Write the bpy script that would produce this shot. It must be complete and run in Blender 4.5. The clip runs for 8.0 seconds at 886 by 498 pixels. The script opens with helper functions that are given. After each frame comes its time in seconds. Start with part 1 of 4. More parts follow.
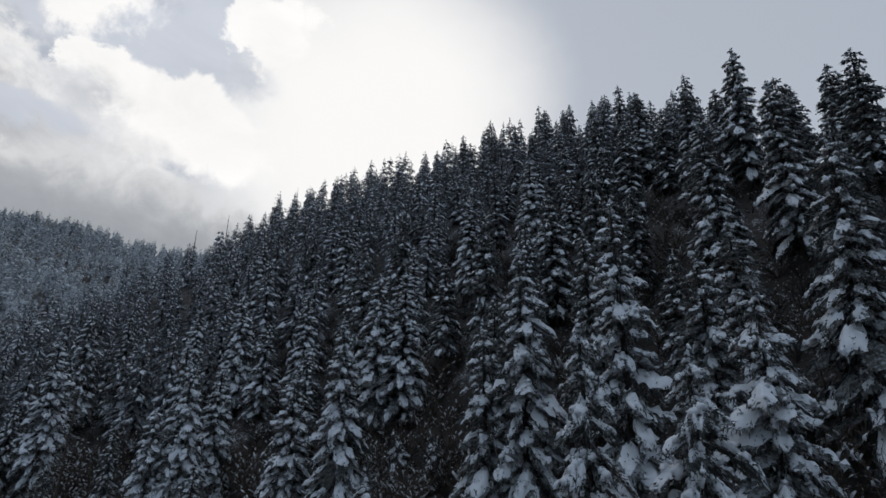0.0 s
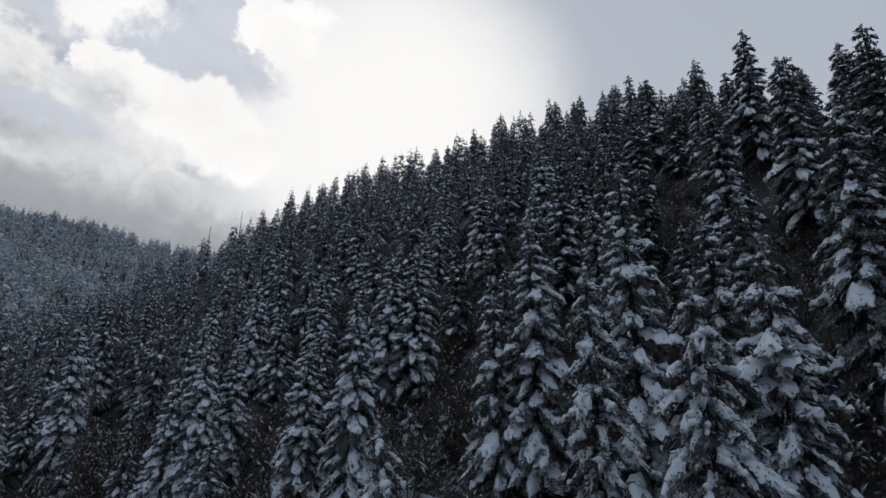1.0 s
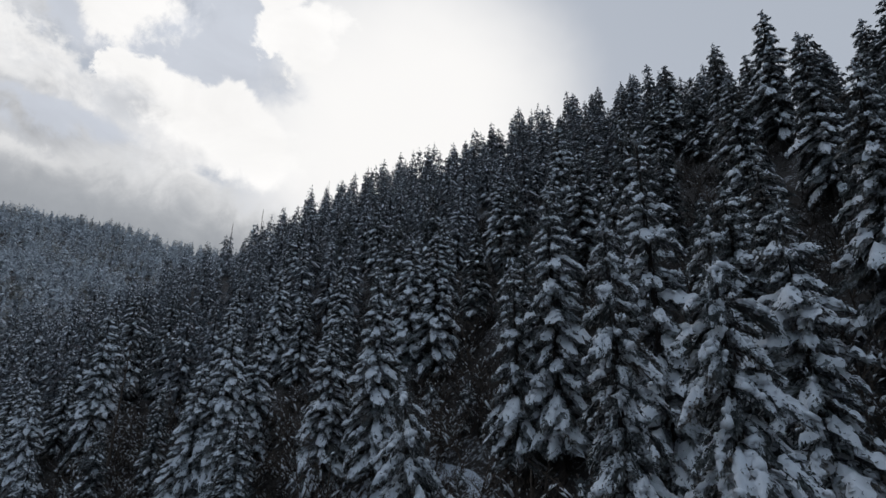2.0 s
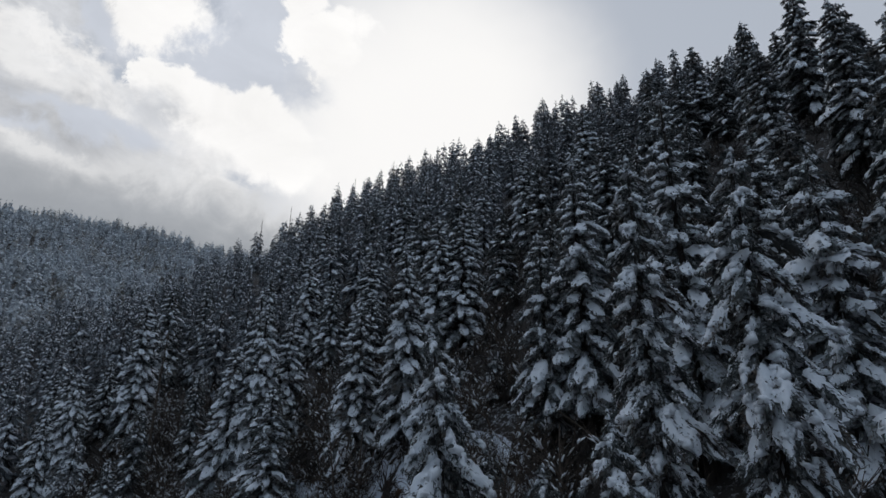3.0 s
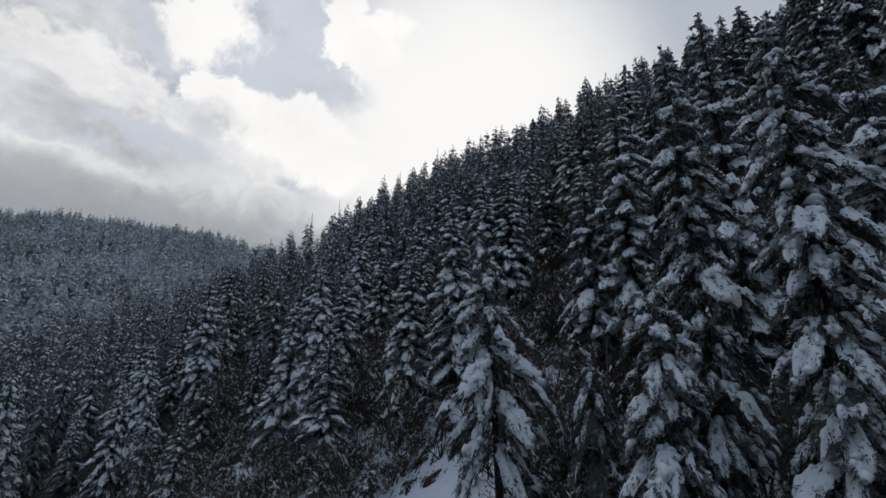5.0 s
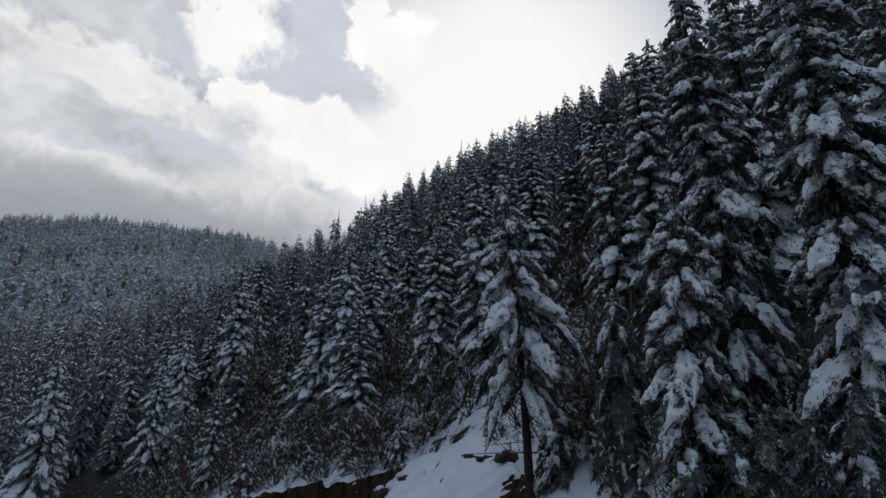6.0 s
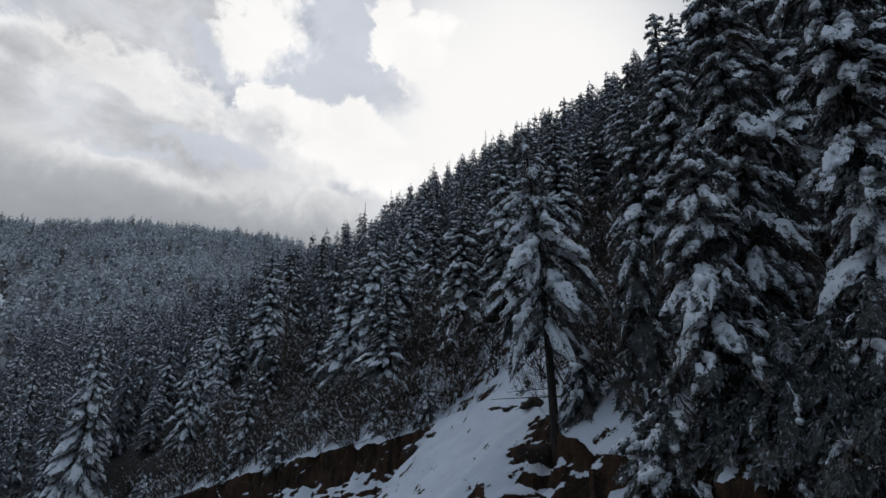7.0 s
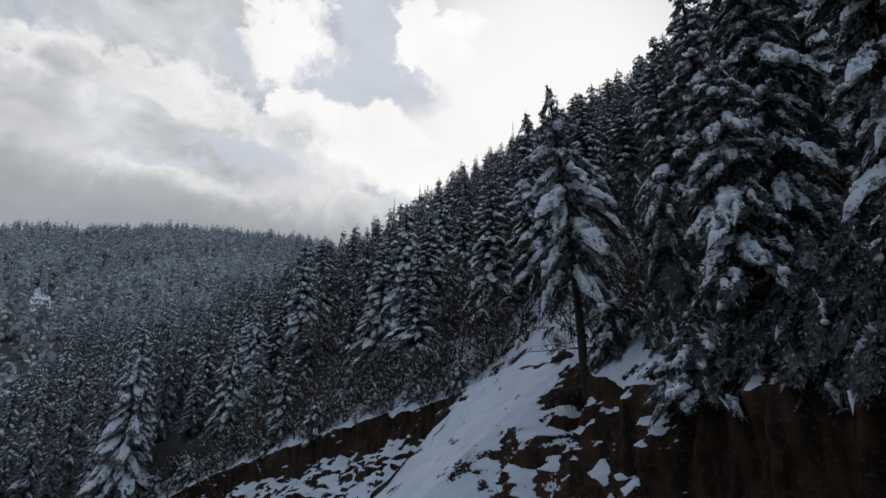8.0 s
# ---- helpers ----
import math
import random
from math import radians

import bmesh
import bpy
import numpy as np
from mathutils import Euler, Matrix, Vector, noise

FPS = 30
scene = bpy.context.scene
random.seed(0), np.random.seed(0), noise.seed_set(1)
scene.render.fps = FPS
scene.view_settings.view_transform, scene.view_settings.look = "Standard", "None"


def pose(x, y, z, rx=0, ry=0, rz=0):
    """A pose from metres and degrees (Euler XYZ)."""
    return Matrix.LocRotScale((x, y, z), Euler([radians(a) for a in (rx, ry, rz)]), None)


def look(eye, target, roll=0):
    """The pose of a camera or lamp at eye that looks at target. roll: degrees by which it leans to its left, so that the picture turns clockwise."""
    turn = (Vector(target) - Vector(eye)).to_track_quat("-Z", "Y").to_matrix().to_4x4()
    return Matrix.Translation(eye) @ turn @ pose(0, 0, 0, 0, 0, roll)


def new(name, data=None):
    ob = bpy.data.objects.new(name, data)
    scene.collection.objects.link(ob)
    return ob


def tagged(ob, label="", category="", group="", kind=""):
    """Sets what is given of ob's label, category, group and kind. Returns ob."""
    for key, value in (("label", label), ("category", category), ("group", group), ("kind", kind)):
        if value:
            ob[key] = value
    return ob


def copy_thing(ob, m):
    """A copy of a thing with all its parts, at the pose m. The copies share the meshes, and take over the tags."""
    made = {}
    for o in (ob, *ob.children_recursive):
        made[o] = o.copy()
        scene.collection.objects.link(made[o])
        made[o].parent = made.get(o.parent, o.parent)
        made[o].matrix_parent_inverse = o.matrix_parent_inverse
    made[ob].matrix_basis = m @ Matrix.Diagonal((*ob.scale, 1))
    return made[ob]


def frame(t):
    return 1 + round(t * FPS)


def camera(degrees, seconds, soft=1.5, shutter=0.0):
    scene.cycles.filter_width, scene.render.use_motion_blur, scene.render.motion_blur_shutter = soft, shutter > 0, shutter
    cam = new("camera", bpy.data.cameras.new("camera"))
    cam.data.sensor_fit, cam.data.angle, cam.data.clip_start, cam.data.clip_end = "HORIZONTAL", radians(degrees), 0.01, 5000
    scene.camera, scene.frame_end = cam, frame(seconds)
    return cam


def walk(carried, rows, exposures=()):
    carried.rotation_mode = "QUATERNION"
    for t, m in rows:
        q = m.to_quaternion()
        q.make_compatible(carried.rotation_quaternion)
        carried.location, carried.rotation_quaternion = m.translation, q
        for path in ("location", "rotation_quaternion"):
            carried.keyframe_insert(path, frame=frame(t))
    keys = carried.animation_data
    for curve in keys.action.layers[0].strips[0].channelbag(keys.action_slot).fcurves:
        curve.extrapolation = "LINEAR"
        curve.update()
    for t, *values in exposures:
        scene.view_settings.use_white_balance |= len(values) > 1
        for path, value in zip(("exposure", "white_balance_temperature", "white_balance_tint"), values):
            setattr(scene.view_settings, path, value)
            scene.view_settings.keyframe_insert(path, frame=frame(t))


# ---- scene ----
cam = camera(77.3, 8.0, soft=1.5)
METRES, EYE, TILT, LEAN, TURN = 20.0, 30.0, 18.3, 0.0, 0.0
ROWS = [
    (0.0, 0.0, 0.0, 0.0, -0.0, 0.0, 0.0),
    (0.5, 0.0003, -0.0176, -0.0525, 0.47, -0.01, 0.14),
    (1.0, 0.0029, -0.0368, -0.1095, 1.18, -0.07, 0.31),
    (2.5, -0.0058, -0.0891, -0.269, 4.34, 0.02, 1.26),
    (3.0, -0.0059, -0.1087, -0.3298, 5.76, 0.04, 1.73),
    (3.5, -0.0054, -0.1247, -0.3821, 7.0, 0.05, 2.22),
    (4.0, -0.0064, -0.1468, -0.4447, 8.28, 0.02, 2.65),
    (4.5, -0.0064, -0.1625, -0.4958, 9.38, 0.03, 2.98),
    (6.0, -0.0033, -0.2296, -0.6879, 13.24, 0.14, 4.55),
    (6.5, 0.0004, -0.251, -0.7588, 14.65, 0.15, 4.96),
    (7.0, 0.0007, -0.2734, -0.825, 15.95, 0.26, 5.41),
    (7.5, 0.0012, -0.2937, -0.8857, 17.29, 0.38, 5.89),
    (8.0, 0.001, -0.314, -0.9488, 19.02, 0.54, 6.49),
]
walk(cam, [(t, pose(0, 0, EYE, TILT, LEAN, TURN) @ pose(METRES * x, METRES * y, METRES * z, 90 + pitch, roll, yaw)) for t, x, y, z, yaw, pitch, roll in ROWS])


# ---- world, sun ----
SUN_AZ, SUN_EL = 8.0, 30.0      # degrees left of +y, degrees up


def link(tree, a, b):
    tree.links.new(a, b)


def node(tree, kind, **values):
    n = tree.nodes.new(kind)
    for key, v in values.items():
        if key == "op":
            n.operation = v
        elif key == "blend":
            n.blend_type = v
        elif key == "dtype":
            n.data_type = v
        elif key[0] == "i" and key[1:].isdigit():
            s = n.inputs[int(key[1:])]
            if isinstance(v, bpy.types.NodeSocket):
                tree.links.new(v, s)
            else:
                s.default_value = v
    return n


def maths(tree, op, a, b=0.0, c=0.0):
    return node(tree, "ShaderNodeMath", op=op, i0=a, i1=b, i2=c).outputs[0]


def step(tree, value, lo, hi, a=0.0, b=1.0):
    n = node(tree, "ShaderNodeMapRange", i0=value, i1=lo, i2=hi, i3=a, i4=b)
    n.interpolation_type = "SMOOTHSTEP"
    return n.outputs[0]


def mix(tree, fac, a, b):
    n = node(tree, "ShaderNodeMix", dtype="RGBA", i0=fac, i6=a, i7=b)
    return n.outputs[2]


def rgb(r, g, b):
    return (r, g, b, 1.0)


def fbm(tree, vec, scale, detail=5.0, rough=0.55, distort=0.0):
    n = node(tree, "ShaderNodeTexNoise")
    link(tree, vec, n.inputs["Vector"])
    n.inputs["Scale"].default_value, n.inputs["Detail"].default_value = scale, detail
    n.inputs["Roughness"].default_value, n.inputs["Distortion"].default_value = rough, distort
    return n.outputs["Fac"]


def make_world():
    world = bpy.data.worlds.new("sky")
    scene.world = world
    world.use_nodes = True
    t = world.node_tree
    t.nodes.clear()
    way = node(t, "ShaderNodeTexCoord").outputs["Generated"]
    sky = node(t, "ShaderNodeTexSky")
    sky.sky_type, sky.sun_disc = "NISHITA", False
    sky.sun_elevation, sky.sun_rotation = radians(SUN_EL), radians(-SUN_AZ)
    xyz = node(t, "ShaderNodeSeparateXYZ", i0=way)
    x, y, z = xyz.outputs
    az = maths(t, "MULTIPLY", maths(t, "ARCTAN2", maths(t, "MULTIPLY", x, -1.0), y), 57.296)
    el = maths(t, "MULTIPLY", maths(t, "ARCSINE", z), 57.296)
    big = maths(t, "SUBTRACT", fbm(t, way, 3.0, 4, 0.6, 0.4), 0.5)
    fine = maths(t, "SUBTRACT", fbm(t, way, 11.0, 8, 0.62, 0.3), 0.5)
    stretch = node(t, "ShaderNodeMapping", i0=way)
    stretch.inputs["Scale"].default_value = (1.0, 1.0, 1.9)
    stretch.inputs["Rotation"].default_value = (0.15, -0.2, 0.0)
    billow = maths(t, "SUBTRACT", fbm(t, stretch.outputs[0], 6.5, 7, 0.58, 0.5), 0.5)
    small = maths(t, "SUBTRACT", fbm(t, way, 26.0, 6, 0.6, 0.6), 0.5)
    rag = maths(t, "ADD", maths(t, "ADD", maths(t, "MULTIPLY", big, 0.6), maths(t, "MULTIPLY", fine, 0.8)), maths(t, "MULTIPLY", small, 0.35))
    # wind-torn outlines: the sky's coordinates are bent before the clouds are laid out
    other = node(t, "ShaderNodeVectorMath", op="ADD", i0=way, i1=(3.1, 7.7, 1.3)).outputs[0]
    big2, mid2 = (maths(t, "SUBTRACT", fbm(t, other, s, 6, 0.6, 0.5), 0.5) for s in (4.0, 13.0))
    az = maths(t, "ADD", az, maths(t, "ADD", maths(t, "MULTIPLY", big2, 14.0), maths(t, "MULTIPLY", fine, 7.0)))
    el = maths(t, "ADD", el, maths(t, "ADD", maths(t, "MULTIPLY", big, 5.0), maths(t, "MULTIPLY", mid2, 5.0)))
    blue = node(t, "ShaderNodeVectorMath", op="SCALE", i0=sky.outputs[0])
    blue.inputs["Scale"].default_value = 0.10
    # overcast that is bright round the veiled sun and dull away from it
    toward = Vector((-math.sin(radians(SUN_AZ)) * math.cos(radians(SUN_EL)), math.cos(radians(SUN_AZ)) * math.cos(radians(SUN_EL)), math.sin(radians(SUN_EL))))
    near = node(t, "ShaderNodeVectorMath", op="DOT_PRODUCT", i0=way, i1=toward).outputs["Value"]
    dull = mix(t, step(t, near, -0.2, 0.85), rgb(*BACK), rgb(0.455, 0.495, 0.56))
    col = mix(t, 0.9, blue.outputs[0], dull)
    col = mix(t, step(t, maths(t, "ADD", near, maths(t, "MULTIPLY", big, 0.03)), 0.93, 0.996), col, rgb(0.96, 0.95, 0.94))
    # clouds: centre (azimuth, elevation), half sizes, slant, softness, colour
    for ca, ce, wa, we, slant, soft, ragged, colour in CLOUDS:
        da, de = maths(t, "SUBTRACT", az, ca), maths(t, "SUBTRACT", el, ce)
        c, s = math.cos(radians(slant)), math.sin(radians(slant))
        u = maths(t, "DIVIDE", maths(t, "ADD", maths(t, "MULTIPLY", da, c), maths(t, "MULTIPLY", de, s)), wa)
        v = maths(t, "DIVIDE", maths(t, "SUBTRACT", maths(t, "MULTIPLY", de, c), maths(t, "MULTIPLY", da, s)), we)
        d = maths(t, "SQRT", maths(t, "ADD", maths(t, "MULTIPLY", u, u), maths(t, "MULTIPLY", v, v)))
        d = maths(t, "ADD", d, maths(t, "MULTIPLY", rag, ragged))
        shade = maths(t, "ADD", 1.0, maths(t, "MULTIPLY", billow, 1.5 if colour == PALE else 0.3))
        tint = node(t, "ShaderNodeVectorMath", op="SCALE", i0=colour)
        link(t, shade, tint.inputs["Scale"])
        col = mix(t, step(t, d, 1.0 + soft, 1.0 - soft), col, tint.outputs[0])
    bg = node(t, "ShaderNodeBackground", i0=col, i1=SKY)
    out = node(t, "ShaderNodeOutputWorld", i0=bg.outputs[0])


SKY = 1.0
BACK = (0.292, 0.366, 0.468)
WHITE, PALE, GREY, GAP = (0.955, 0.945, 0.935), (0.565, 0.58, 0.61), (0.345, 0.365, 0.395), (0.585, 0.62, 0.69)
CLOUDS = [
    (48.5, 35.4, 15.4, 4.9, -12, 0.4, 1.8, PALE),
    (31.8, 34.4, 11.2, 4.4, -0, 0.35, 1.6, GAP),
    (27.5, 39.9, 5.7, 3.1, 6, 0.4, 1.8, GAP),
    (37.7, 37.3, 7.3, 3.8, -4, 0.25, 2.6, WHITE),
    (19.2, 37.7, 4.5, 3.1, 3, 0.18, 2.2, WHITE),
    (23.5, 40.2, 1.7, 2.5, 0, 0.3, 2.6, WHITE),
    (44.5, 34.4, 1.7, 3.8, -37, 0.5, 2.4, GAP),
    (48.4, 21.8, 20.2, 10.9, 11, 0.1, 1.1, WHITE),
    (49.4, 20.5, 18.9, 10.3, 12, 0.4, 1.5, PALE),
    (37.6, 30.9, 3.2, 2.4, 6, 0.14, 1.7, WHITE),
    (32.7, 28.5, 5.3, 3.4, 14, 0.2, 1.7, WHITE),
    (26.8, 28.3, 5.4, 3.2, 6, 0.16, 1.4, WHITE),
    (36.8, 27.7, 5.0, 1.9, 16, 0.7, 2.0, PALE),
    (31.7, 25.1, 4.5, 1.3, 9, 0.7, 1.8, (0.78, 0.78, 0.79)),
    (48.5, 29.7, 5.2, 0.8, 6, 0.7, 2.4, (0.82, 0.82, 0.825)),
    (41.7, 25.8, 4.8, 0.9, 13, 0.6, 2.2, GAP),
    (49.3, 18.4, 15.0, 5.5, 1, 0.12, 1.2, WHITE),
    (50.3, 17.3, 14.5, 5.2, 2, 0.35, 1.3, PALE),
    (47.7, 24.4, 3.0, 0.6, 0, 0.7, 2.2, GAP),
    (26.0, 26.8, 8.0, 3.4, 6, 0.35, 1.6, WHITE),
    (40, 18.6, 34, 4.6, 4, 0.3, 1.0, (0.72, 0.725, 0.735)),
    (44, 17.0, 38, 5.0, 4, 0.4, 1.1, (0.475, 0.49, 0.515)),
    (42, 15.0, 38, 5.2, 3, 0.5, 0.6, GREY),
]
make_world()
sun = new("sun", bpy.data.lights.new("sun", "SUN"))
sun.data.energy, sun.data.angle, sun.data.color = 0.35, radians(20), (1.0, 0.95, 0.88)
a, e = radians(SUN_AZ), radians(SUN_EL)
sun.matrix_world = look((0, 0, 200), (200 * math.sin(a) * math.cos(e), -200 * math.cos(a) * math.cos(e), 200 - 200 * math.sin(e)))


# ---- materials ----
def material(name):
    m = bpy.data.materials.new(name)
    m.use_nodes = True
    t = m.node_tree
    return m, t, t.nodes["Principled BSDF"], node(t, "ShaderNodeTexCoord").outputs["Object"], node(t, "ShaderNodeNewGeometry")


def bump(t, bsdf, height, strength, distance):
    b = node(t, "ShaderNodeBump")
    b.inputs["Strength"].default_value, b.inputs["Distance"].default_value = strength, distance
    link(t, height, b.inputs["Height"])
    link(t, b.outputs[0], bsdf.inputs["Normal"])


def snow_material():
    m, t, bsdf, obj, geo = material("snow")
    n1, n2 = fbm(t, obj, 0.9, 4), fbm(t, obj, 14.0, 6, 0.65)
    col = mix(t, step(t, n1, 0.3, 0.7), rgb(0.89, 0.91, 0.94), rgb(0.82, 0.85, 0.89))
    col = mix(t, step(t, n2, 0.64, 0.8), col, rgb(0.5, 0.52, 0.54))
    link(t, col, bsdf.inputs["Base Color"])
    bsdf.inputs["Roughness"].default_value = 0.75
    bsdf.inputs["Specular IOR Level"].default_value = 0.25
    bump(t, bsdf, maths(t, "ADD", n2, fbm(t, obj, 4.0, 3)), 0.6, 0.06)
    return m


def needle_material(name, dark, light, frost):
    m, t, bsdf, obj, geo = material(name)
    ran = geo.outputs["Random Per Island"]
    col = mix(t, ran, rgb(*dark), rgb(*light))
    col = mix(t, step(t, fbm(t, obj, 0.6, 4), 0.45, 0.75), col, rgb(light[0] * 1.3, light[1] * 0.95, light[2] * 0.8))
    tip = step(t, maths(t, "ADD", fbm(t, obj, 5.0, 4), maths(t, "MULTIPLY", ran, 0.3)), 0.62, 0.85)
    col = mix(t, maths(t, "MULTIPLY", tip, frost), col, rgb(0.55, 0.58, 0.62))
    link(t, col, bsdf.inputs["Base Color"])
    bsdf.inputs["Roughness"].default_value = 0.7
    bsdf.inputs["Specular IOR Level"].default_value = 0.2
    return m


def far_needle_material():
    # frosted crowns, painted paler for haze: tone differs more between trees than within one
    m, t, bsdf, obj, geo = material("frost_haze_needles")
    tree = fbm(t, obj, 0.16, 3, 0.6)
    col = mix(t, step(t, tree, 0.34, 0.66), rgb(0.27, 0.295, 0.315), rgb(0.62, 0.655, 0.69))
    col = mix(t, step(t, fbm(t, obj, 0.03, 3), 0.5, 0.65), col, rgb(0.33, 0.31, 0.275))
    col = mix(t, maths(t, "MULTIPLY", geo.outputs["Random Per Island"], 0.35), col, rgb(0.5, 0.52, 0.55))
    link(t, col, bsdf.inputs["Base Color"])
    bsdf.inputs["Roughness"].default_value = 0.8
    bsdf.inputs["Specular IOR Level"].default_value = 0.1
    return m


def bark_material(name, a, b):
    m, t, bsdf, obj, geo = material(name)
    st = node(t, "ShaderNodeMapping", i0=obj)
    st.inputs["Scale"].default_value = (6, 6, 1.2)
    n = fbm(t, st.outputs[0], 2.0, 6, 0.65)
    link(t, mix(t, step(t, n, 0.3, 0.7), rgb(*a), rgb(*b)), bsdf.inputs["Base Color"])
    bsdf.inputs["Roughness"].default_value = 0.9
    bump(t, bsdf, n, 0.8, 0.05)
    return m


def bank_material():
    # raw brown earth where it is steep, snow where it can lie
    m, t, bsdf, obj, geo = material("snowy_earth")
    nz = node(t, "ShaderNodeSeparateXYZ", i0=geo.outputs["Normal"]).outputs[2]
    fall = node(t, "ShaderNodeMapping", i0=obj)      # patches drawn out down the slope
    fall.inputs["Scale"].default_value = (1.15, 1.15, 0.45)
    n1, n2, n3 = fbm(t, fall.outputs[0], 0.35, 5, 0.6), fbm(t, fall.outputs[0], 0.95, 7, 0.65), fbm(t, obj, 7.0, 5, 0.6)
    streak = node(t, "ShaderNodeMapping", i0=obj)
    streak.inputs["Scale"].default_value = (1.2, 1.2, 0.16)
    n4 = fbm(t, streak.outputs[0], 1.3, 5)
    soil = mix(t, step(t, n4, 0.35, 0.68), rgb(0.016, 0.011, 0.008), rgb(0.070, 0.040, 0.024))
    soil = mix(t, step(t, n3, 0.5, 0.75), soil, rgb(0.09, 0.058, 0.037))
    lie = maths(t, "ADD", nz, maths(t, "MULTIPLY", maths(t, "SUBTRACT", n2, 0.5), 0.5))
    lie = maths(t, "ADD", lie, maths(t, "MULTIPLY", maths(t, "SUBTRACT", n1, 0.5), 0.35))
    lie = maths(t, "ADD", lie, maths(t, "MULTIPLY", maths(t, "SUBTRACT", n3, 0.5), 0.28))
    cover = step(t, lie, 0.60, 0.63)
    snow = mix(t, step(t, n1, 0.3, 0.7), rgb(0.76, 0.80, 0.86), rgb(0.67, 0.71, 0.78))
    link(t, mix(t, cover, soil, snow), bsdf.inputs["Base Color"])
    bsdf.inputs["Roughness"].default_value = 0.9
    bsdf.inputs["Specular IOR Level"].default_value = 0.15
    bump(t, bsdf, maths(t, "ADD", maths(t, "MULTIPLY", n2, 1.2), maths(t, "ADD", n3, maths(t, "MULTIPLY", cover, 1.5))), 0.7, 0.10)
    return m


def ground_material():
    # snow under the trees with litter, twigs and bare earth showing through
    m, t, bsdf, obj, geo = material("forest_snow")
    n1, n2 = fbm(t, obj, 0.12, 5, 0.6), fbm(t, obj, 2.6, 8, 0.75)
    litter = mix(t, n2, rgb(0.024, 0.020, 0.018), rgb(0.06, 0.048, 0.040))
    snow = mix(t, n1, rgb(0.80, 0.83, 0.88), rgb(0.66, 0.70, 0.76))
    show = step(t, maths(t, "ADD", maths(t, "MULTIPLY", n1, 0.5), n2), 0.53, 0.71)
    link(t, mix(t, show, snow, litter), bsdf.inputs["Base Color"])
    bsdf.inputs["Roughness"].default_value = 0.85
    bump(t, bsdf, n2, 0.8, 0.2)
    return m


SNOW = snow_material()
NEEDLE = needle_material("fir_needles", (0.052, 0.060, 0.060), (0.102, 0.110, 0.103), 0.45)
# further firs: hoary needles, with distance haze mixed into the colour
NEEDLE_HAZE = needle_material("hoar_haze_needles", (0.085, 0.096, 0.106), (0.15, 0.165, 0.175), 0.6)
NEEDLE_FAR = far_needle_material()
BARK = bark_material("bark", (0.018, 0.014, 0.012), (0.05, 0.038, 0.030))
SOIL = bark_material("dark_earth", (0.014, 0.010, 0.008), (0.045, 0.028, 0.018))
TWIG = bark_material("bare_wood", (0.050, 0.038, 0.030), (0.14, 0.105, 0.08))
BANK = bank_material()
GROUND = ground_material()


# ---- the lie of the land ----
def hump(x, y, cx, cy, r, h):
    return h * np.exp(-((x - cx) ** 2 + (y - cy) ** 2) / (r * r))


def wobble(x, y, size, seed):
    rs = np.random.RandomState(seed)
    out = 0.0
    for k in range(7):
        a, f, p = rs.uniform(0, 6.28), rs.uniform(0.6, 1.8) / size, rs.uniform(0, 6.28)
        out = out + np.sin((x * math.cos(a) + y * math.sin(a)) * 6.28 * f + p) / 7 * 1.9
    return out


def smooth_max(a, b, k):
    h = np.clip(0.5 + 0.5 * (a - b) / k, 0, 1)
    return b * (1 - h) + a * h + k * h * (1 - h)


EDGE = [(40, 4), (24, 9), (14, 13), (8, 16), (3, 20.3), (-0.5, 24.5), (-2.6, 27.6), (-4.2, 33), (-7.5, 40.5), (-12.5, 43.5), (-18, 44.6),
        (-28.5, 50), (-45, 58.5), (-62, 66), (-76, 62), (-100, 52), (-150, 36)]
RIM_X, RIM_DROP = (-110, -62, -45, -28, -18, -13, -8, 0), (6.5, 5.2, 4.4, 3.1, 3.0, 2.0, 0.4, 0.0)      # how far the rim sags
BROW = [(140, 0), (90, 28), (42, 40), (43, 62), (42, 85), (38, 110), (33, 140), (18, 178), (-15, 220), (-50, 244), (-70, 240), (-80, 204), (-102, 184), (-120, 163), (-150, 165), (-260, 150)]


def line_distance(line, x, y):
    # metres from a line in the plan; positive on its uphill side
    best, side = np.full(np.shape(x), 1e9), np.ones(np.shape(x))
    for (ax, ay), (bx, by) in zip(line, line[1:]):
        dx, dy = bx - ax, by - ay
        t = np.clip(((x - ax) * dx + (y - ay) * dy) / (dx * dx + dy * dy), 0, 1)
        d = np.hypot(x - ax - t * dx, y - ay - t * dy)
        cross = -(dx * (y - ay) - dy * (x - ax))
        near = d < best
        best, side = np.where(near, d, best), np.where(near, np.sign(cross), side)
    return best * side


def edge_distance(x, y):
    return line_distance(EDGE, x, y)


def slope(x, y):
    far = np.hypot(x, y)
    k = np.minimum(1.0, 300.0 / np.maximum(far, 1.0))
    x, y = x * k, y * k
    z = -4.5 + 0.5475 * x + 0.6086 * y + 0.00108 * x * x - 0.000114 * x * y + 0.00019 * y * y
    z = z + hump(x, y, 6, 18, 9, 2.6) + hump(x, y, -3, 28, 6, 1.2) + hump(x, y, -10, 41, 8, -2.0)
    s = edge_distance(x, y)
    z = z - np.interp(x, RIM_X, RIM_DROP) * np.exp(-(np.maximum(s, 0) / 15.0) ** 2)
    over = np.maximum(0, line_distance(BROW, x, y))
    return z - 0.4 * np.maximum(0, far - 300) - over * over / (over + 12) * 1.05 + wobble(x, y, 70, 5) * 1.2


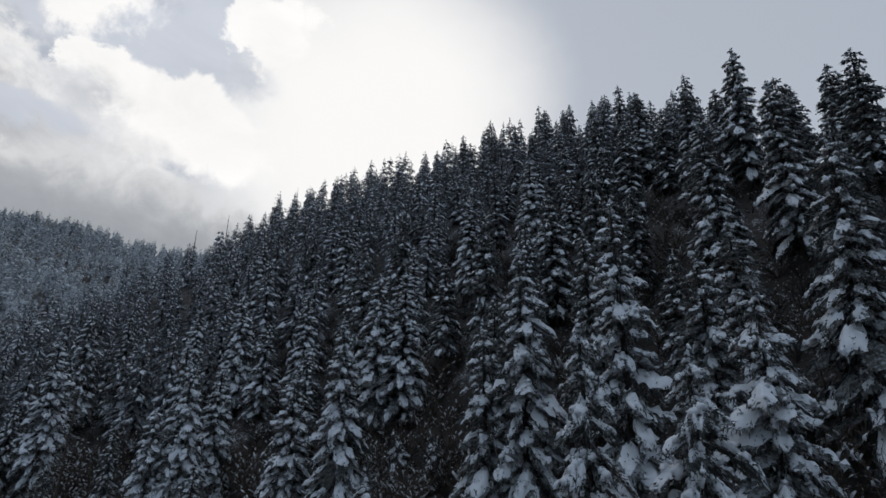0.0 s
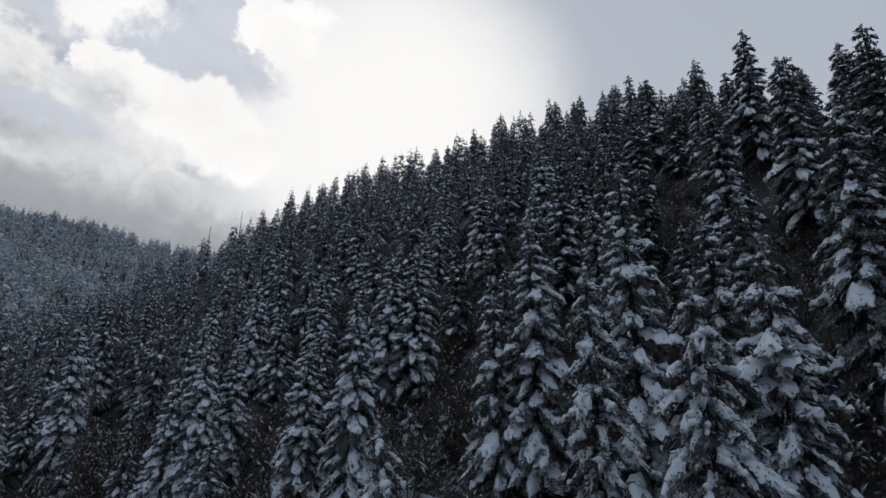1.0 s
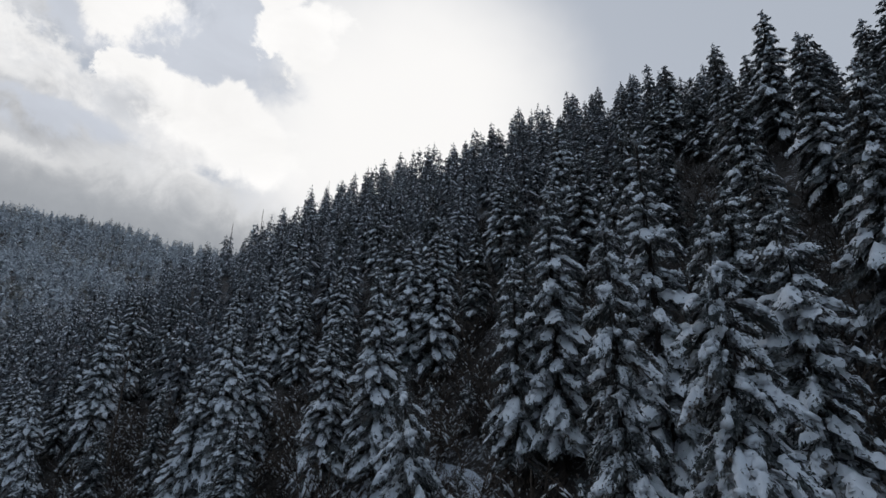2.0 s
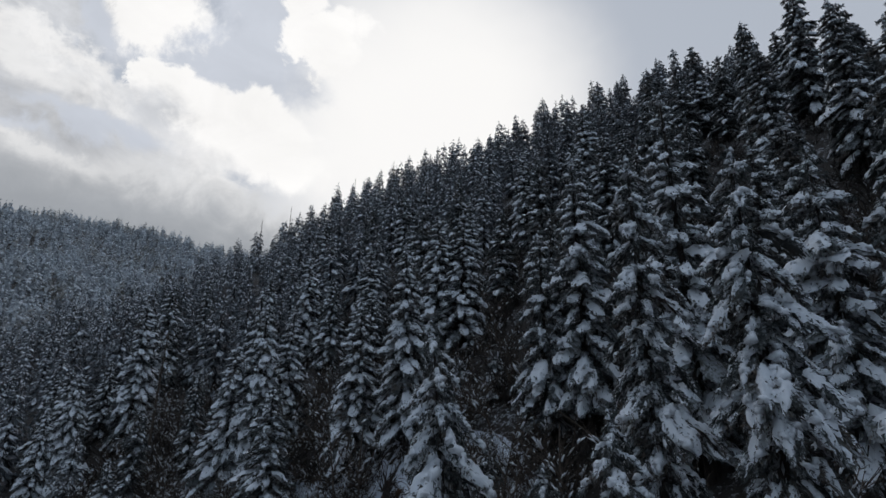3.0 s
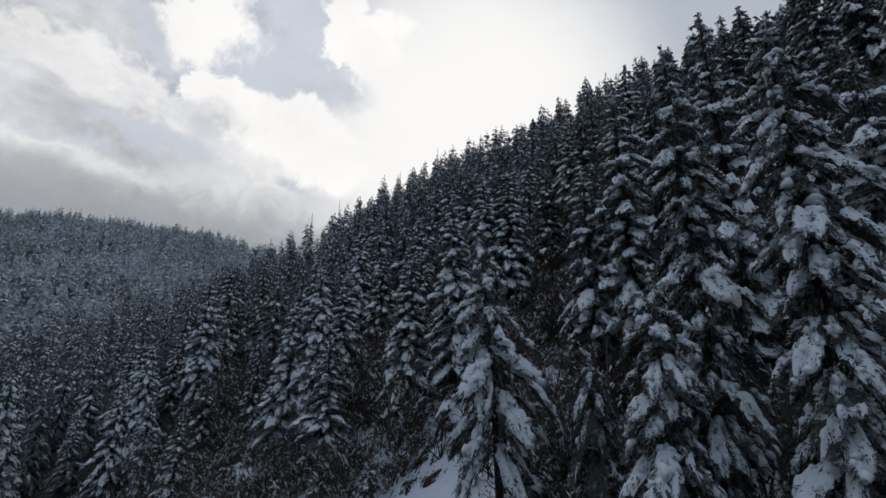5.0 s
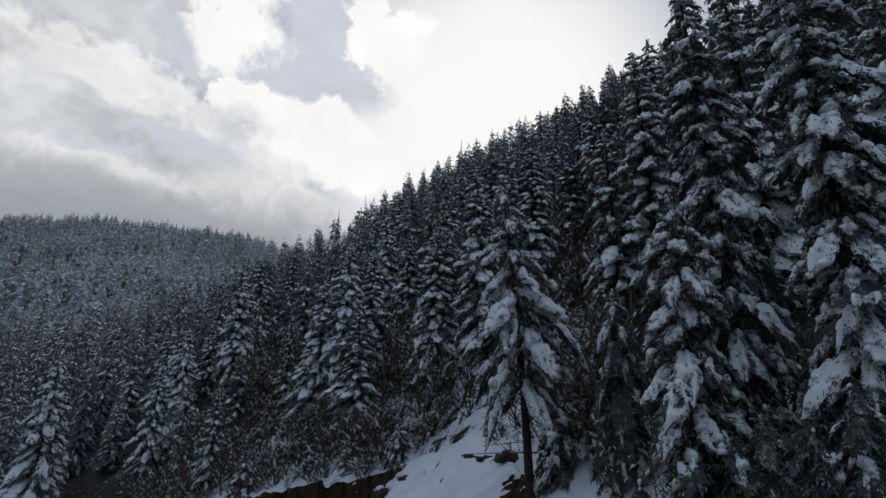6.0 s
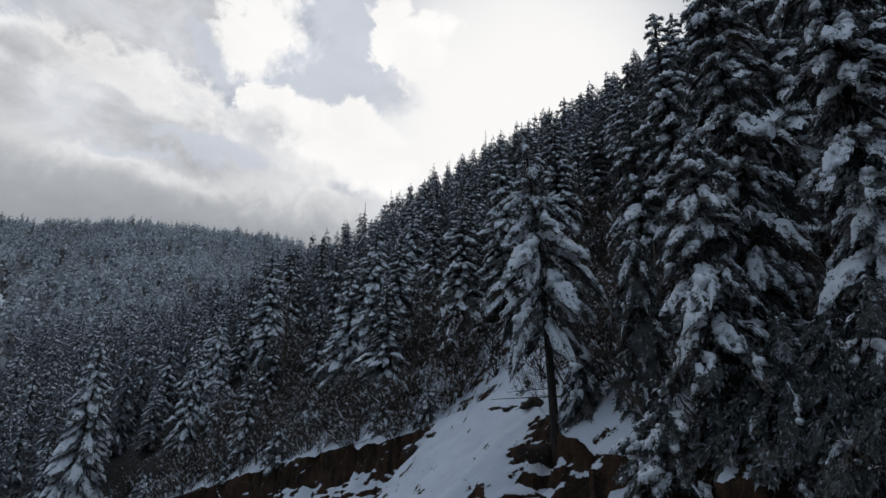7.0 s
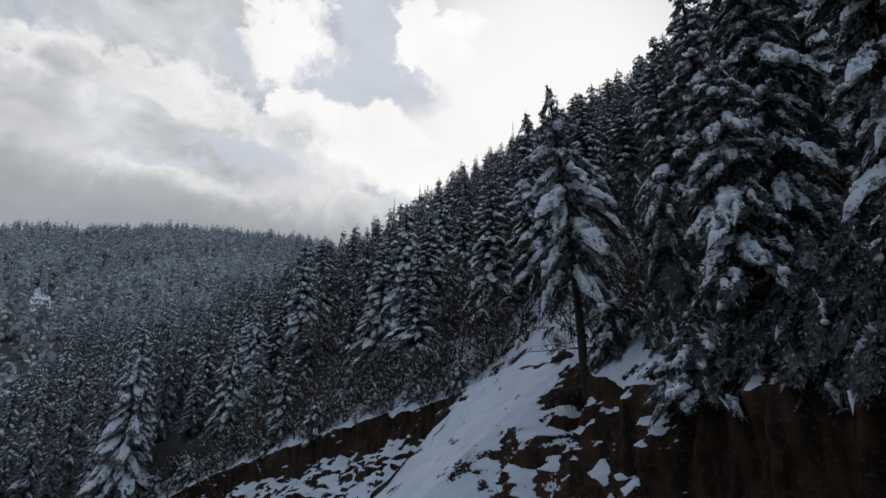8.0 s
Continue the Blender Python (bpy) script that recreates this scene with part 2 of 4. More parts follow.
RIDGE_AZ = (20, 28, 32, 35, 41, 46, 52, 58, 61, 70, 90)
RIDGE_EL = (0.32, 0.318, 0.326, 0.334, 0.340, 0.336, 0.316, 0.297, 0.282, 0.22, 0.1)


def mountain(x, y):
    r = np.hypot(x, y)
    az = np.degrees(np.arctan2(-x, y))
    top = 10 + 830 * np.interp(az, RIDGE_AZ, RIDGE_EL) - 12
    s = (r - 170) / (830 - 170)
    rise = np.where(s < 1, np.clip(s, -1, 1), 1 - 0.7 * (s - 1) ** 2)
    z = 6 + (top - 6) * rise * (0.82 + 0.18 * np.clip(s, 0, 1))
    z = z + wobble(x, y, 160, 9) * 7 * np.clip(s * 2, 0, 1) * np.clip((1.15 - s) * 3, 0.15, 1)
    fade = np.clip((az - 8) / 14, 0, 1) * np.clip((110 - az) / 20, 0, 1)
    return np.maximum(z * fade - 60 * (1 - fade), -60)


ROAD = 1.5


def upland(x, y):
    """The hillside as it was before the road was cut."""
    x, y = np.asarray(x, float), np.asarray(y, float)
    return smooth_max(slope(x, y), mountain(x, y), 14.0)


def land(x, y):
    x, y = np.asarray(x, float), np.asarray(y, float)
    up = upland(x, y)
    s = edge_distance(x, y)
    low = np.maximum(ROAD - 0.04 * np.maximum(-s - 14, 0), -14)
    cut = np.maximum(up - 1.0 + 4.0 * np.minimum(s - 1.2, 0), np.minimum(low, up))
    z = np.where(s < 1.2, cut, up)
    # the far side of the valley, behind the camera
    back = np.maximum(0, -(y + 60)) * 0.25 * np.clip((np.hypot(x, y) - 60) / 100, 0, 1)
    return z + np.minimum(back, 260)


def mesh_from(name, verts, faces, mats, index=None, smooth=True):
    me = bpy.data.meshes.new(name)
    verts = np.asarray(verts, np.float32)
    me.vertices.add(len(verts))
    me.vertices.foreach_set("co", verts.ravel())
    n, k = faces.shape
    me.loops.add(n * k)
    me.loops.foreach_set("vertex_index", faces.astype(np.int32).ravel())
    me.polygons.add(n)
    me.polygons.foreach_set("loop_start", np.arange(0, n * k, k, dtype=np.int32))
    me.polygons.foreach_set("loop_total", np.full(n, k, np.int32))
    for mat in mats:
        me.materials.append(mat)
    if index is not None:
        me.polygons.foreach_set("material_index", index.astype(np.int32))
    me.polygons.foreach_set("use_smooth", np.full(n, smooth))
    me.update(calc_edges=True)
    return me


def grid_faces(nu, nv, wrap=False):
    i = np.arange(nu if wrap else nu - 1)[:, None]
    j = np.arange(nv - 1)[None, :]
    a, b = i * nv + j, ((i + 1) % nu) * nv + j
    return np.stack([a, a + 1, b + 1, b], -1).reshape(-1, 4)


def part(name, mesh, parent, label=""):
    ob = new(name, mesh)
    ob.parent = parent
    if label:
        tagged(ob, label)
    return ob


def make_ground():
    # one sheet, fine near the middle and coarse towards the horizon
    view = np.arange(-55, 75, 0.55)
    rest = np.arange(75, 305, 5.0)
    az = np.radians(np.concatenate([view, rest]))
    r = np.concatenate([[0.01], np.geomspace(5, 4800, 190)])
    A, Rr = np.meshgrid(az, r, indexing="ij")
    x, y = -Rr * np.sin(A), Rr * np.cos(A)
    z = land(x, y)
    s = edge_distance(x, y)
    z = z - 0.5 * np.clip((7.0 - s) / 2.0, 0, 1) * (s > -2) * (Rr < 120)
    z = z + wobble(x, y, 9, 3) * 0.25 * np.clip(s / 3, 0, 1) * (Rr < 300)
    verts = np.stack([x, y, z], -1).reshape(-1, 3)
    ob = new("ground", mesh_from("ground", verts, grid_faces(len(az), len(r), True), [GROUND]))
    tagged(ob, "steep hillside deep in snow with forest litter", "ground", kind="structure")


def make_bank():
    # the face of the road cutting, from above its rim down to its foot
    pts = np.array(EDGE[1:-1], float)
    seg = np.hypot(*np.diff(pts, axis=0).T)
    run = np.concatenate([[0], np.cumsum(seg)])
    near = np.concatenate([np.arange(0, 60, 0.13), np.arange(60, run[-1], 0.3)])
    u = np.stack([np.interp(near, run, pts[:, k]) for k in (0, 1)], -1)
    for k in range(420):
        u[1:-1] = (u[:-2] + 2 * u[1:-1] + u[2:]) / 4
    wander = np.array([noise.fractal(Vector((q * 0.35, 3.0, 0.0)), 0.9, 2.0, 2) for q in near])
    calm = 1 - np.interp(near, [35, 39, 55, 60], [0, 1, 1, 0])
    u[:, 0] += wander * 0.45 * calm
    u[:, 1] += wander * 0.6 * calm
    tang = np.gradient(u, axis=0)
    for k in range(300):
        tang[1:-1] = (tang[:-2] + tang[1:-1] * 2 + tang[2:]) / 4
    tang /= np.linalg.norm(tang, axis=1)[:, None]
    out = np.stack([-tang[:, 1], tang[:, 0]], -1)     # downhill side of the rim
    v = np.concatenate([np.linspace(-8.0, -0.4, 20), np.linspace(-0.3, 12.5, 92)])
    U, V = np.meshgrid(np.arange(len(u)), v, indexing="ij")
    bx, by = u[:, 0][U], u[:, 1][U]
    ox, oy = out[:, 0][U], out[:, 1][U]
    rim = upland(bx - ox * 0.3, by - oy * 0.3)
    # stretches of the cutting: upright earth, broken earth, a snow chute, a brown lip over snow
    wall = np.interp(near, [0, 25, 30], [1, 1, 0])[U]
    lower = near[U] + 0.5 * np.clip(V - 2.0, 0, None)
    right, left = np.interp(lower, [35, 38], [0, 1]), np.interp(near[U] - 0.35 * np.clip(V, 0, None), [53, 56], [1, 0])
    broken = np.interp(near, [25, 30], [0, 1])[U] * (1 - right)
    chute = right * left
    lipped = np.clip(1 - wall - broken - chute, 0, 1)
    wall = np.minimum(wall, 1 - chute)
    lip = np.clip(V, 0, None)
    high = 3.6 + 1.4 * wobble(near * 1.0, near * 0.0, 9, 31)[U]
    run = wall * lip * 0.12 + broken * (0.16 * np.minimum(lip, 1.6) + 0.44 * np.maximum(lip - 1.6, 0)) + chute * 1.12 * lip
    run = run + lipped * (0.12 * np.minimum(lip, high) + 1.15 * np.maximum(lip - high, 0))
    x, y = bx + ox * np.where(V < 0, V, run), by + oy * np.where(V < 0, V, run)
    z = np.where(V < 0, upland(x, y) + 0.12, rim + 0.12 - lip * 0.86)
    # lumps and gullies across the face
    flat = np.stack([x, y, z], -1).reshape(-1, 3)
    lump = np.array([noise.fractal(Vector((p[0] * 0.42, p[1] * 0.42, p[2] * 0.2)), 0.8, 2.1, 5) for p in flat]).reshape(x.shape)
    crag = np.array([noise.fractal(Vector((p[0] * 0.9, p[1] * 0.9, p[2] * 0.28)), 0.8, 2.2, 5) for p in flat]).reshape(x.shape)
    rib = np.array([noise.fractal(Vector((p[0] * 0.8, p[1] * 0.8, p[2] * 0.10)), 0.8, 2.1, 4) for p in flat]).reshape(x.shape)
    k = np.clip(V / 1.0, 0, 1)
    rough = wall * 0.55 + broken * 1.15 + chute * 0.06 + lipped * 0.9
    outward = k * rough * (lump * 0.8 + crag * 0.55) + wall * k * 0.9 * np.abs(rib)
    x, y = x + ox * outward, y + oy * outward
    z = z + k * (broken + lipped) * crag * 0.35 + (1 - k) * (lump * 0.22 + crag * 0.12) + chute * k * lump * 0.25
    verts = np.stack([x, y, z], -1).reshape(-1, 3)
    ob = new("earth_bank", mesh_from("earth_bank", verts, grid_faces(len(u), len(v)), [BANK]))
    tagged(ob, "raw brown earth cutting with patches of lying snow", "earth bank", kind="structure")


def make_clearing():
    # a treeless snowfield on the mountain
    k = np.linspace(-1, 1, 25)
    A, B = np.meshgrid(k, k, indexing="ij")
    ragged = 1 + 0.22 * np.sin(3 * np.arctan2(B, A) + 1) + 0.15 * np.sin(7 * np.arctan2(B, A))
    rr, aa = 415 + 50 * A * ragged, np.radians(56.6 + 1.25 * B * ragged)
    x, y = -rr * np.sin(aa), rr * np.cos(aa)
    z = upland(x, y) + 0.9 - 25 * np.clip(np.hypot(A, B) - 0.9, 0, 1)
    ob = new("snowfield", mesh_from("snowfield", np.stack([x, y, z], -1).reshape(-1, 3), grid_faces(25, 25), [SNOW]))
    tagged(ob, "open snowfield among the trees of the mountain", "snowfield", kind="structure")


make_ground()
make_bank()
make_clearing()


# ---- firs ----
def ball(seg, rings):
    # a unit lump: verts and triangles
    v = [(0, 0, 1)]
    for i in range(1, rings):
        p = math.pi * i / rings
        for j in range(seg):
            q = 2 * math.pi * (j + 0.5 * (i % 2)) / seg
            v.append((math.sin(p) * math.cos(q), math.sin(p) * math.sin(q), math.cos(p)))
    v.append((0, 0, -1))
    f = []
    for j in range(seg):
        f.append((0, 1 + j, 1 + (j + 1) % seg))
        for i in range(rings - 2):
            a, b = 1 + i * seg + j, 1 + i * seg + (j + 1) % seg
            f += [(a, a + seg, b), (b, a + seg, b + seg)]
        a = 1 + (rings - 2) * seg
        f.append((len(v) - 1, a + (j + 1) % seg, a + j))
    return np.array(v, float), np.array(f)


LUMPS = {3: ball(8, 6), 2: ball(6, 4), 1: ball(4, 3), 0: ball(4, 2)}


def unit(v):
    return v / np.maximum(np.linalg.norm(v, axis=-1, keepdims=True), 1e-9)


def lumps(rs, where, along, size, level):
    """Snow lumps: places, long axes, half sizes (n, 3), with uneven surfaces and flattened undersides."""
    v, f = LUMPS[level]
    n = len(where)
    along = unit(along)
    side = unit(np.cross(np.tile((0.0, 0.0, 1.0), (n, 1)), along) + 1e-6)
    up = np.cross(along, side)
    turn = np.arctan2(v[:, 1], v[:, 0])[None]
    lobes = 1.0
    for w, amp in ((2, 0.16), (3, 0.22), (5, 0.14)):
        lobes = lobes + amp * np.sin(w * turn + rs.uniform(0, 6.28, (n, 1)))
    j = rs.uniform(0.78, 1.22, (n, len(v), 1)) * v[None]
    j[:, :, :2] *= lobes[..., None]
    j[:, :, 2] = np.where(j[:, :, 2] < 0, j[:, :, 2] * 0.5, j[:, :, 2])
    j[:, :, 2] -= 0.45 * (j[:, :, 1] ** 2 + 0.5 * j[:, :, 0] ** 2)      # the pad drapes over its bough
    p = j[:, :, 0:1] * size[:, None, 0:1] * along[:, None] + j[:, :, 1:2] * size[:, None, 1:2] * side[:, None] + j[:, :, 2:3] * size[:, None, 2:3] * up[:, None]
    p = p + where[:, None]
    faces = f[None] + (np.arange(n) * len(v))[:, None, None]
    return p.reshape(-1, 3), faces.reshape(-1, 3)


def sprays(rs, root, way, length, width):
    """Needle sprays: one bent blade of two triangles each, from root along way."""
    n = len(root)
    way = unit(way)
    side = unit(np.cross(way, rs.normal(size=(n, 3))))
    mid = root + way * length[:, None] * 0.55 + rs.normal(size=(n, 3)) * 0.12 * length[:, None]
    tip = root + way * length[:, None] - np.array((0, 0, 1.0)) * length[:, None] * rs.uniform(0, 0.35, (n, 1))
    p = np.stack([root, mid + side * width[:, None], mid - side * width[:, None], tip], 1).reshape(-1, 3)
    b = (np.arange(n) * 4)[:, None]
    return p, np.concatenate([b + (0, 1, 2), b + (3, 2, 1)], 0)


def tube(points, radii, sides=5):
    pts = np.asarray(points, float)
    d = unit(np.gradient(pts, axis=0))
    ref = np.tile((0.31, 0.2, 0.93), (len(pts), 1)) if abs(d[0][2]) < 0.7 else np.tile((1.0, 0.1, 0.0), (len(pts), 1))
    s = unit(np.cross(d, ref))
    t = np.cross(d, s)
    a = np.arange(sides) * 2 * math.pi / sides
    ring = pts[:, None] + np.asarray(radii)[:, None, None] * (np.cos(a)[None, :, None] * s[:, None] + np.sin(a)[None, :, None] * t[:, None])
    f = []
    n = len(pts)
    i, j = np.meshgrid(np.arange(n - 1), np.arange(sides), indexing="ij")
    k = (j + 1) % sides
    q = np.stack([i * sides + j, (i + 1) * sides + j, (i + 1) * sides + k, i * sides + k], -1).reshape(-1, 4)
    tri = np.concatenate([q[:, [0, 1, 2]], q[:, [0, 2, 3]]])
    return ring.reshape(-1, 3), tri


def join(pieces):
    vs, fs, base = [], [], 0
    for v, f in pieces:
        vs.append(v)
        fs.append(f + base)
        base += len(v)
    return np.concatenate(vs), np.concatenate(fs)


GRID = {3: (19, 9), 2: (12, 6), 1: (7, 4), 0: (4, 3)}      # how finely the snow on a bough is shaped, along and across


def bough(rs, start, az, length, drop, load, level, wide=0.33):
    """One hanging fan-shaped bough: (needles, snow), each verts and faces. drop: how far the tip hangs below the root, per metre."""
    up = np.array((0, 0, 1.0))
    out = np.array((math.cos(az), math.sin(az), 0.0))
    side = np.array((-math.sin(az), math.cos(az), 0.0))
    bend, twist = rs.uniform(-0.22, 0.22), rs.uniform(-0.25, 0.25)
    arch = rs.uniform(0.35, 0.85)
    fingers, ph = rs.uniform(1.4, 2.6), rs.uniform(0, 6.28, 6)
    clump = rs.uniform(6.0, 8.5) * length
    broad = wide * rs.uniform(0.75, 1.2)

    def spine(s):
        s = np.asarray(s)[..., None]
        return start + out * length * (s - 0.14 * drop * s * s) + side * bend * length * s * s + up * length * (0.14 * s - (drop + 0.14) * s ** 1.8)

    def lobe(s, w):
        return np.cos(fingers * 3.14 * w + ph[0] + 0.6 * np.sin(5 * s + ph[1]))

    def leaf(s, w):
        # the fan: narrow at the trunk, fingered at the tip, its edges hanging
        half = length * broad * np.maximum(s, 0.0) ** 0.7 * np.sqrt(np.clip(1.12 - s ** 4, 0.02, 1.2))
        reach = s * (1 + 0.09 * lobe(s, w) * s - 0.12 * w * w * s)
        flat = half * w
        return spine(reach) + side * flat[..., None] + up * ((twist * w - arch * w * w) * half + 0.06 * length * lobe(s, w) * s)[..., None] + out * (0.25 * np.abs(flat))[..., None]

    def blades(n, lo, size, thin, under):
        s, w = rs.uniform(lo, 1.0, n) ** 0.8, rs.uniform(-1, 1, n)
        root = leaf(s, w) - up * 0.02
        way = out * 0.7 + side * (w * 0.8)[:, None] - up * under + rs.normal(size=(n, 3)) * 0.4
        ln = rs.uniform(0.6, 1.3, n) * size * (0.5 + 0.13 * length)
        return sprays(rs, root, way, ln, ln * thin)

    n = {3: 150, 2: 62, 1: 18, 0: 5}[level]
    if length < 0.9:
        n = n // 2
    size = {3: 0.24, 2: 0.34, 1: 0.62, 0: 1.0}[level]
    pieces = [blades(n, 0.05, size, 0.16 if level > 1 else 0.24, 0.45)]
    pieces.append(blades(n // 2, 0.5, size * 1.1, 0.15 if level > 1 else 0.22, 0.95))
    # the mat of twigs under the snow, torn at its rim
    us, uw = {3: (7, 5), 2: (6, 4), 1: (4, 3), 0: (3, 3)}[level]
    S, W = np.meshgrid(np.linspace(0.04, 0.97, us), np.linspace(-0.86, 0.86, uw), indexing="ij")
    S, W = np.clip(S + rs.uniform(-0.06, 0.06, S.shape), 0.02, 1.05), W * rs.uniform(0.72, 1.12, W.shape)
    q = grid_faces(us, uw)
    pieces.append(((leaf(S, W) - up * (0.04 + 0.02 * length)).reshape(-1, 3), np.concatenate([q[:, [0, 1, 2]], q[:, [0, 2, 3]]])))
    needles = join(pieces)
    # snow: one puffed, clumped layer on the fan, thickest out on the fingers
    own = min(load + rs.uniform(-0.55, 0.2), 1.05)
    if own < 0.12:
        return needles, None
    us, uw = GRID[level]
    S, W = np.meshgrid(np.linspace(0.10, 1.03, us), np.linspace(-1.02, 1.02, uw), indexing="ij")
    S, W = S + rs.uniform(-0.22, 0.22, S.shape) / us, W + rs.uniform(-0.3, 0.3, W.shape) / uw
    cover = 1.3 * own - {3: 0.45, 2: 0.27, 1: 0.2, 0: 0.1}[level] + 0.38 * lobe(S, W) * np.clip(S * 1.4, 0, 1) - 0.9 * W ** 4 - np.clip(0.62 - 0.45 * own - S, 0, 1) * 2.2
    torn = np.clip(1.35 - own, 0.35, 1.0)
    cover = cover + 0.5 * torn * np.sin(clump * S + 2.0 * W + ph[2]) + (0.3 if level > 1 else 0.1) * torn * np.sin(1.9 * clump * S - 4 * W + ph[3]) + 0.26 * np.sin(clump * broad * 0.9 * W + 4 * S + ph[4])
    steep = np.clip(1.8 * (drop + 0.14) * S ** 0.8 - 0.9, 0, 1)
    cover = cover - 0.12 * steep + rs.uniform(-0.22, 0.22, S.shape) - np.clip(S - 0.93, 0, 1) * 5.0 - 3.0 * np.clip(S - 0.7, 0, 1) * W * W
    thick = np.clip({3: 0.105, 2: 0.105, 1: 0.11, 0: 0.12}[level] * (0.25 + 0.75 * length), 0.05, 0.30)
    lift = np.where(cover > 0, thick * np.sqrt(np.clip(cover, 0, 1.2)) * (0.8 + 0.3 * np.sin(clump * S + ph[2])) * rs.uniform(0.75, 1.3, S.shape), -0.05 - 0.03 * length)
    P = (leaf(S, W) + up * lift[..., None]).reshape(-1, 3)
    q = grid_faces(us, uw)
    c = cover.ravel()[q]
    q, c = q[(c > 0).any(1)], c[(c > 0).any(1)]
    if not len(q):
        return needles, None
    # the rim of the snow is drawn in to where the cover ends, and rolls under
    share = (c > 0) / (c > 0).sum(1, keepdims=True)
    inside, depth = (P[q] * share[..., None]).sum(1), (c * share).sum(1)
    total, weight, deep = np.zeros_like(P), np.zeros(len(P)), np.zeros(len(P))
    for k in range(4):
        np.add.at(total, q[:, k], inside)
        np.add.at(weight, q[:, k], 1.0)
        np.add.at(deep, q[:, k], depth)
    rim = (cover.ravel() <= 0) & (weight > 0)
    n = weight[rim][:, None]
    part_way = np.clip(deep[rim][:, None] / n / (deep[rim][:, None] / n - cover.ravel()[rim][:, None]), 0.12, 1.0)
    P[rim] = total[rim] / n * (1 - part_way) + P[rim] * part_way - up * (0.03 + 0.018 * length)
    keep, at = np.unique(q, return_inverse=True)
    q = at.reshape(q.shape)[:, [0, 3, 2, 1]]
    snow = (P[keep], np.concatenate([q[:, [0, 1, 2]], q[:, [0, 2, 3]]]))
    P = P.reshape(*S.shape, 3)
    if level >= 2:
        # pillows of snow that swell out of the layer
        at = np.argwhere(cover > 0.25)
        m = min(len(at), max(1, int((8 if level == 3 else 4) * own + 0.5)) if length > 0.6 else 1)
        if m:
            at = at[rs.permutation(len(at))[:m]]
            c = P[at[:, 0], at[:, 1]]
            r = np.clip(0.06 + 0.045 * length, 0.07, 0.18) * np.exp(rs.normal(size=m) * 0.25)
            along = out * 0.8 + side * rs.uniform(-0.8, 0.8, (m, 1)) - up * (0.35 + 0.5 * drop)
            snow = join([snow, lumps(rs, c - up * (0.25 * r)[:, None], along, np.stack([r * rs.uniform(1.0, 1.7, m), r * rs.uniform(0.9, 1.3, m), r * rs.uniform(0.7, 1.0, m)], -1), 2 if level == 3 else 1)])
    if level == 3:
        # needle tips that break through
        top = snow[0][::7]
        m = len(top)
        needles = join([needles, sprays(rs, top - up * 0.03, rs.normal(size=(m, 3)) * 0.5 + out * 0.8 - up * 0.3, rs.uniform(0.12, 0.28, m), np.full(m, 0.022))])
    return needles, snow


def crown_plan(rs, height, bare, radius, count, peak, ragged):
    """Where the boughs leave the trunk, in uneven whorls: height, direction, length, share of the crown's height."""
    rows = []
    lopsided, la = rs.uniform(0, 0.22), rs.uniform(0, 6.28)
    per = 6
    tiers = max(4, count // per)
    for k in range(tiers):
        g = (k + rs.uniform(-0.25, 0.25)) / tiers
        g = min(max(g, 0.0), 0.985) ** 0.9
        turn, wave = rs.uniform(0, 6.28), 1 + ragged * rs.uniform(-1, 0.8)
        m = per if g < 0.8 else 4
        for i in range(m):
            f = min(max(g + rs.uniform(-0.4, 0.4) / tiers, 0.0), 0.985)
            az = turn + 6.283 * (i + rs.uniform(-0.25, 0.25)) / m
            shape = (1 - f) ** peak * (1.0 if f > 0.10 else 0.75 + 2.5 * f)
            ln = radius * shape * wave * rs.uniform(1 - 0.9 * ragged - 0.12, 1.16) * (1 + lopsided * math.cos(az - la)) + 0.34
            rows.append((bare + (height - bare) * f, az, min(ln, radius * 1.15), f))
    return rows


def trunk_mesh(name, height, thick, lean, mat):
    k = np.linspace(0, 1, 9)
    pts = np.stack([lean[0] * k * k, lean[1] * k * k, -0.8 + (height + 0.6) * k], -1)
    v, f = tube(pts, thick * (1.12 - k) ** 0.9 + 0.012, 9)
    return mesh_from(name, v, f, [mat])


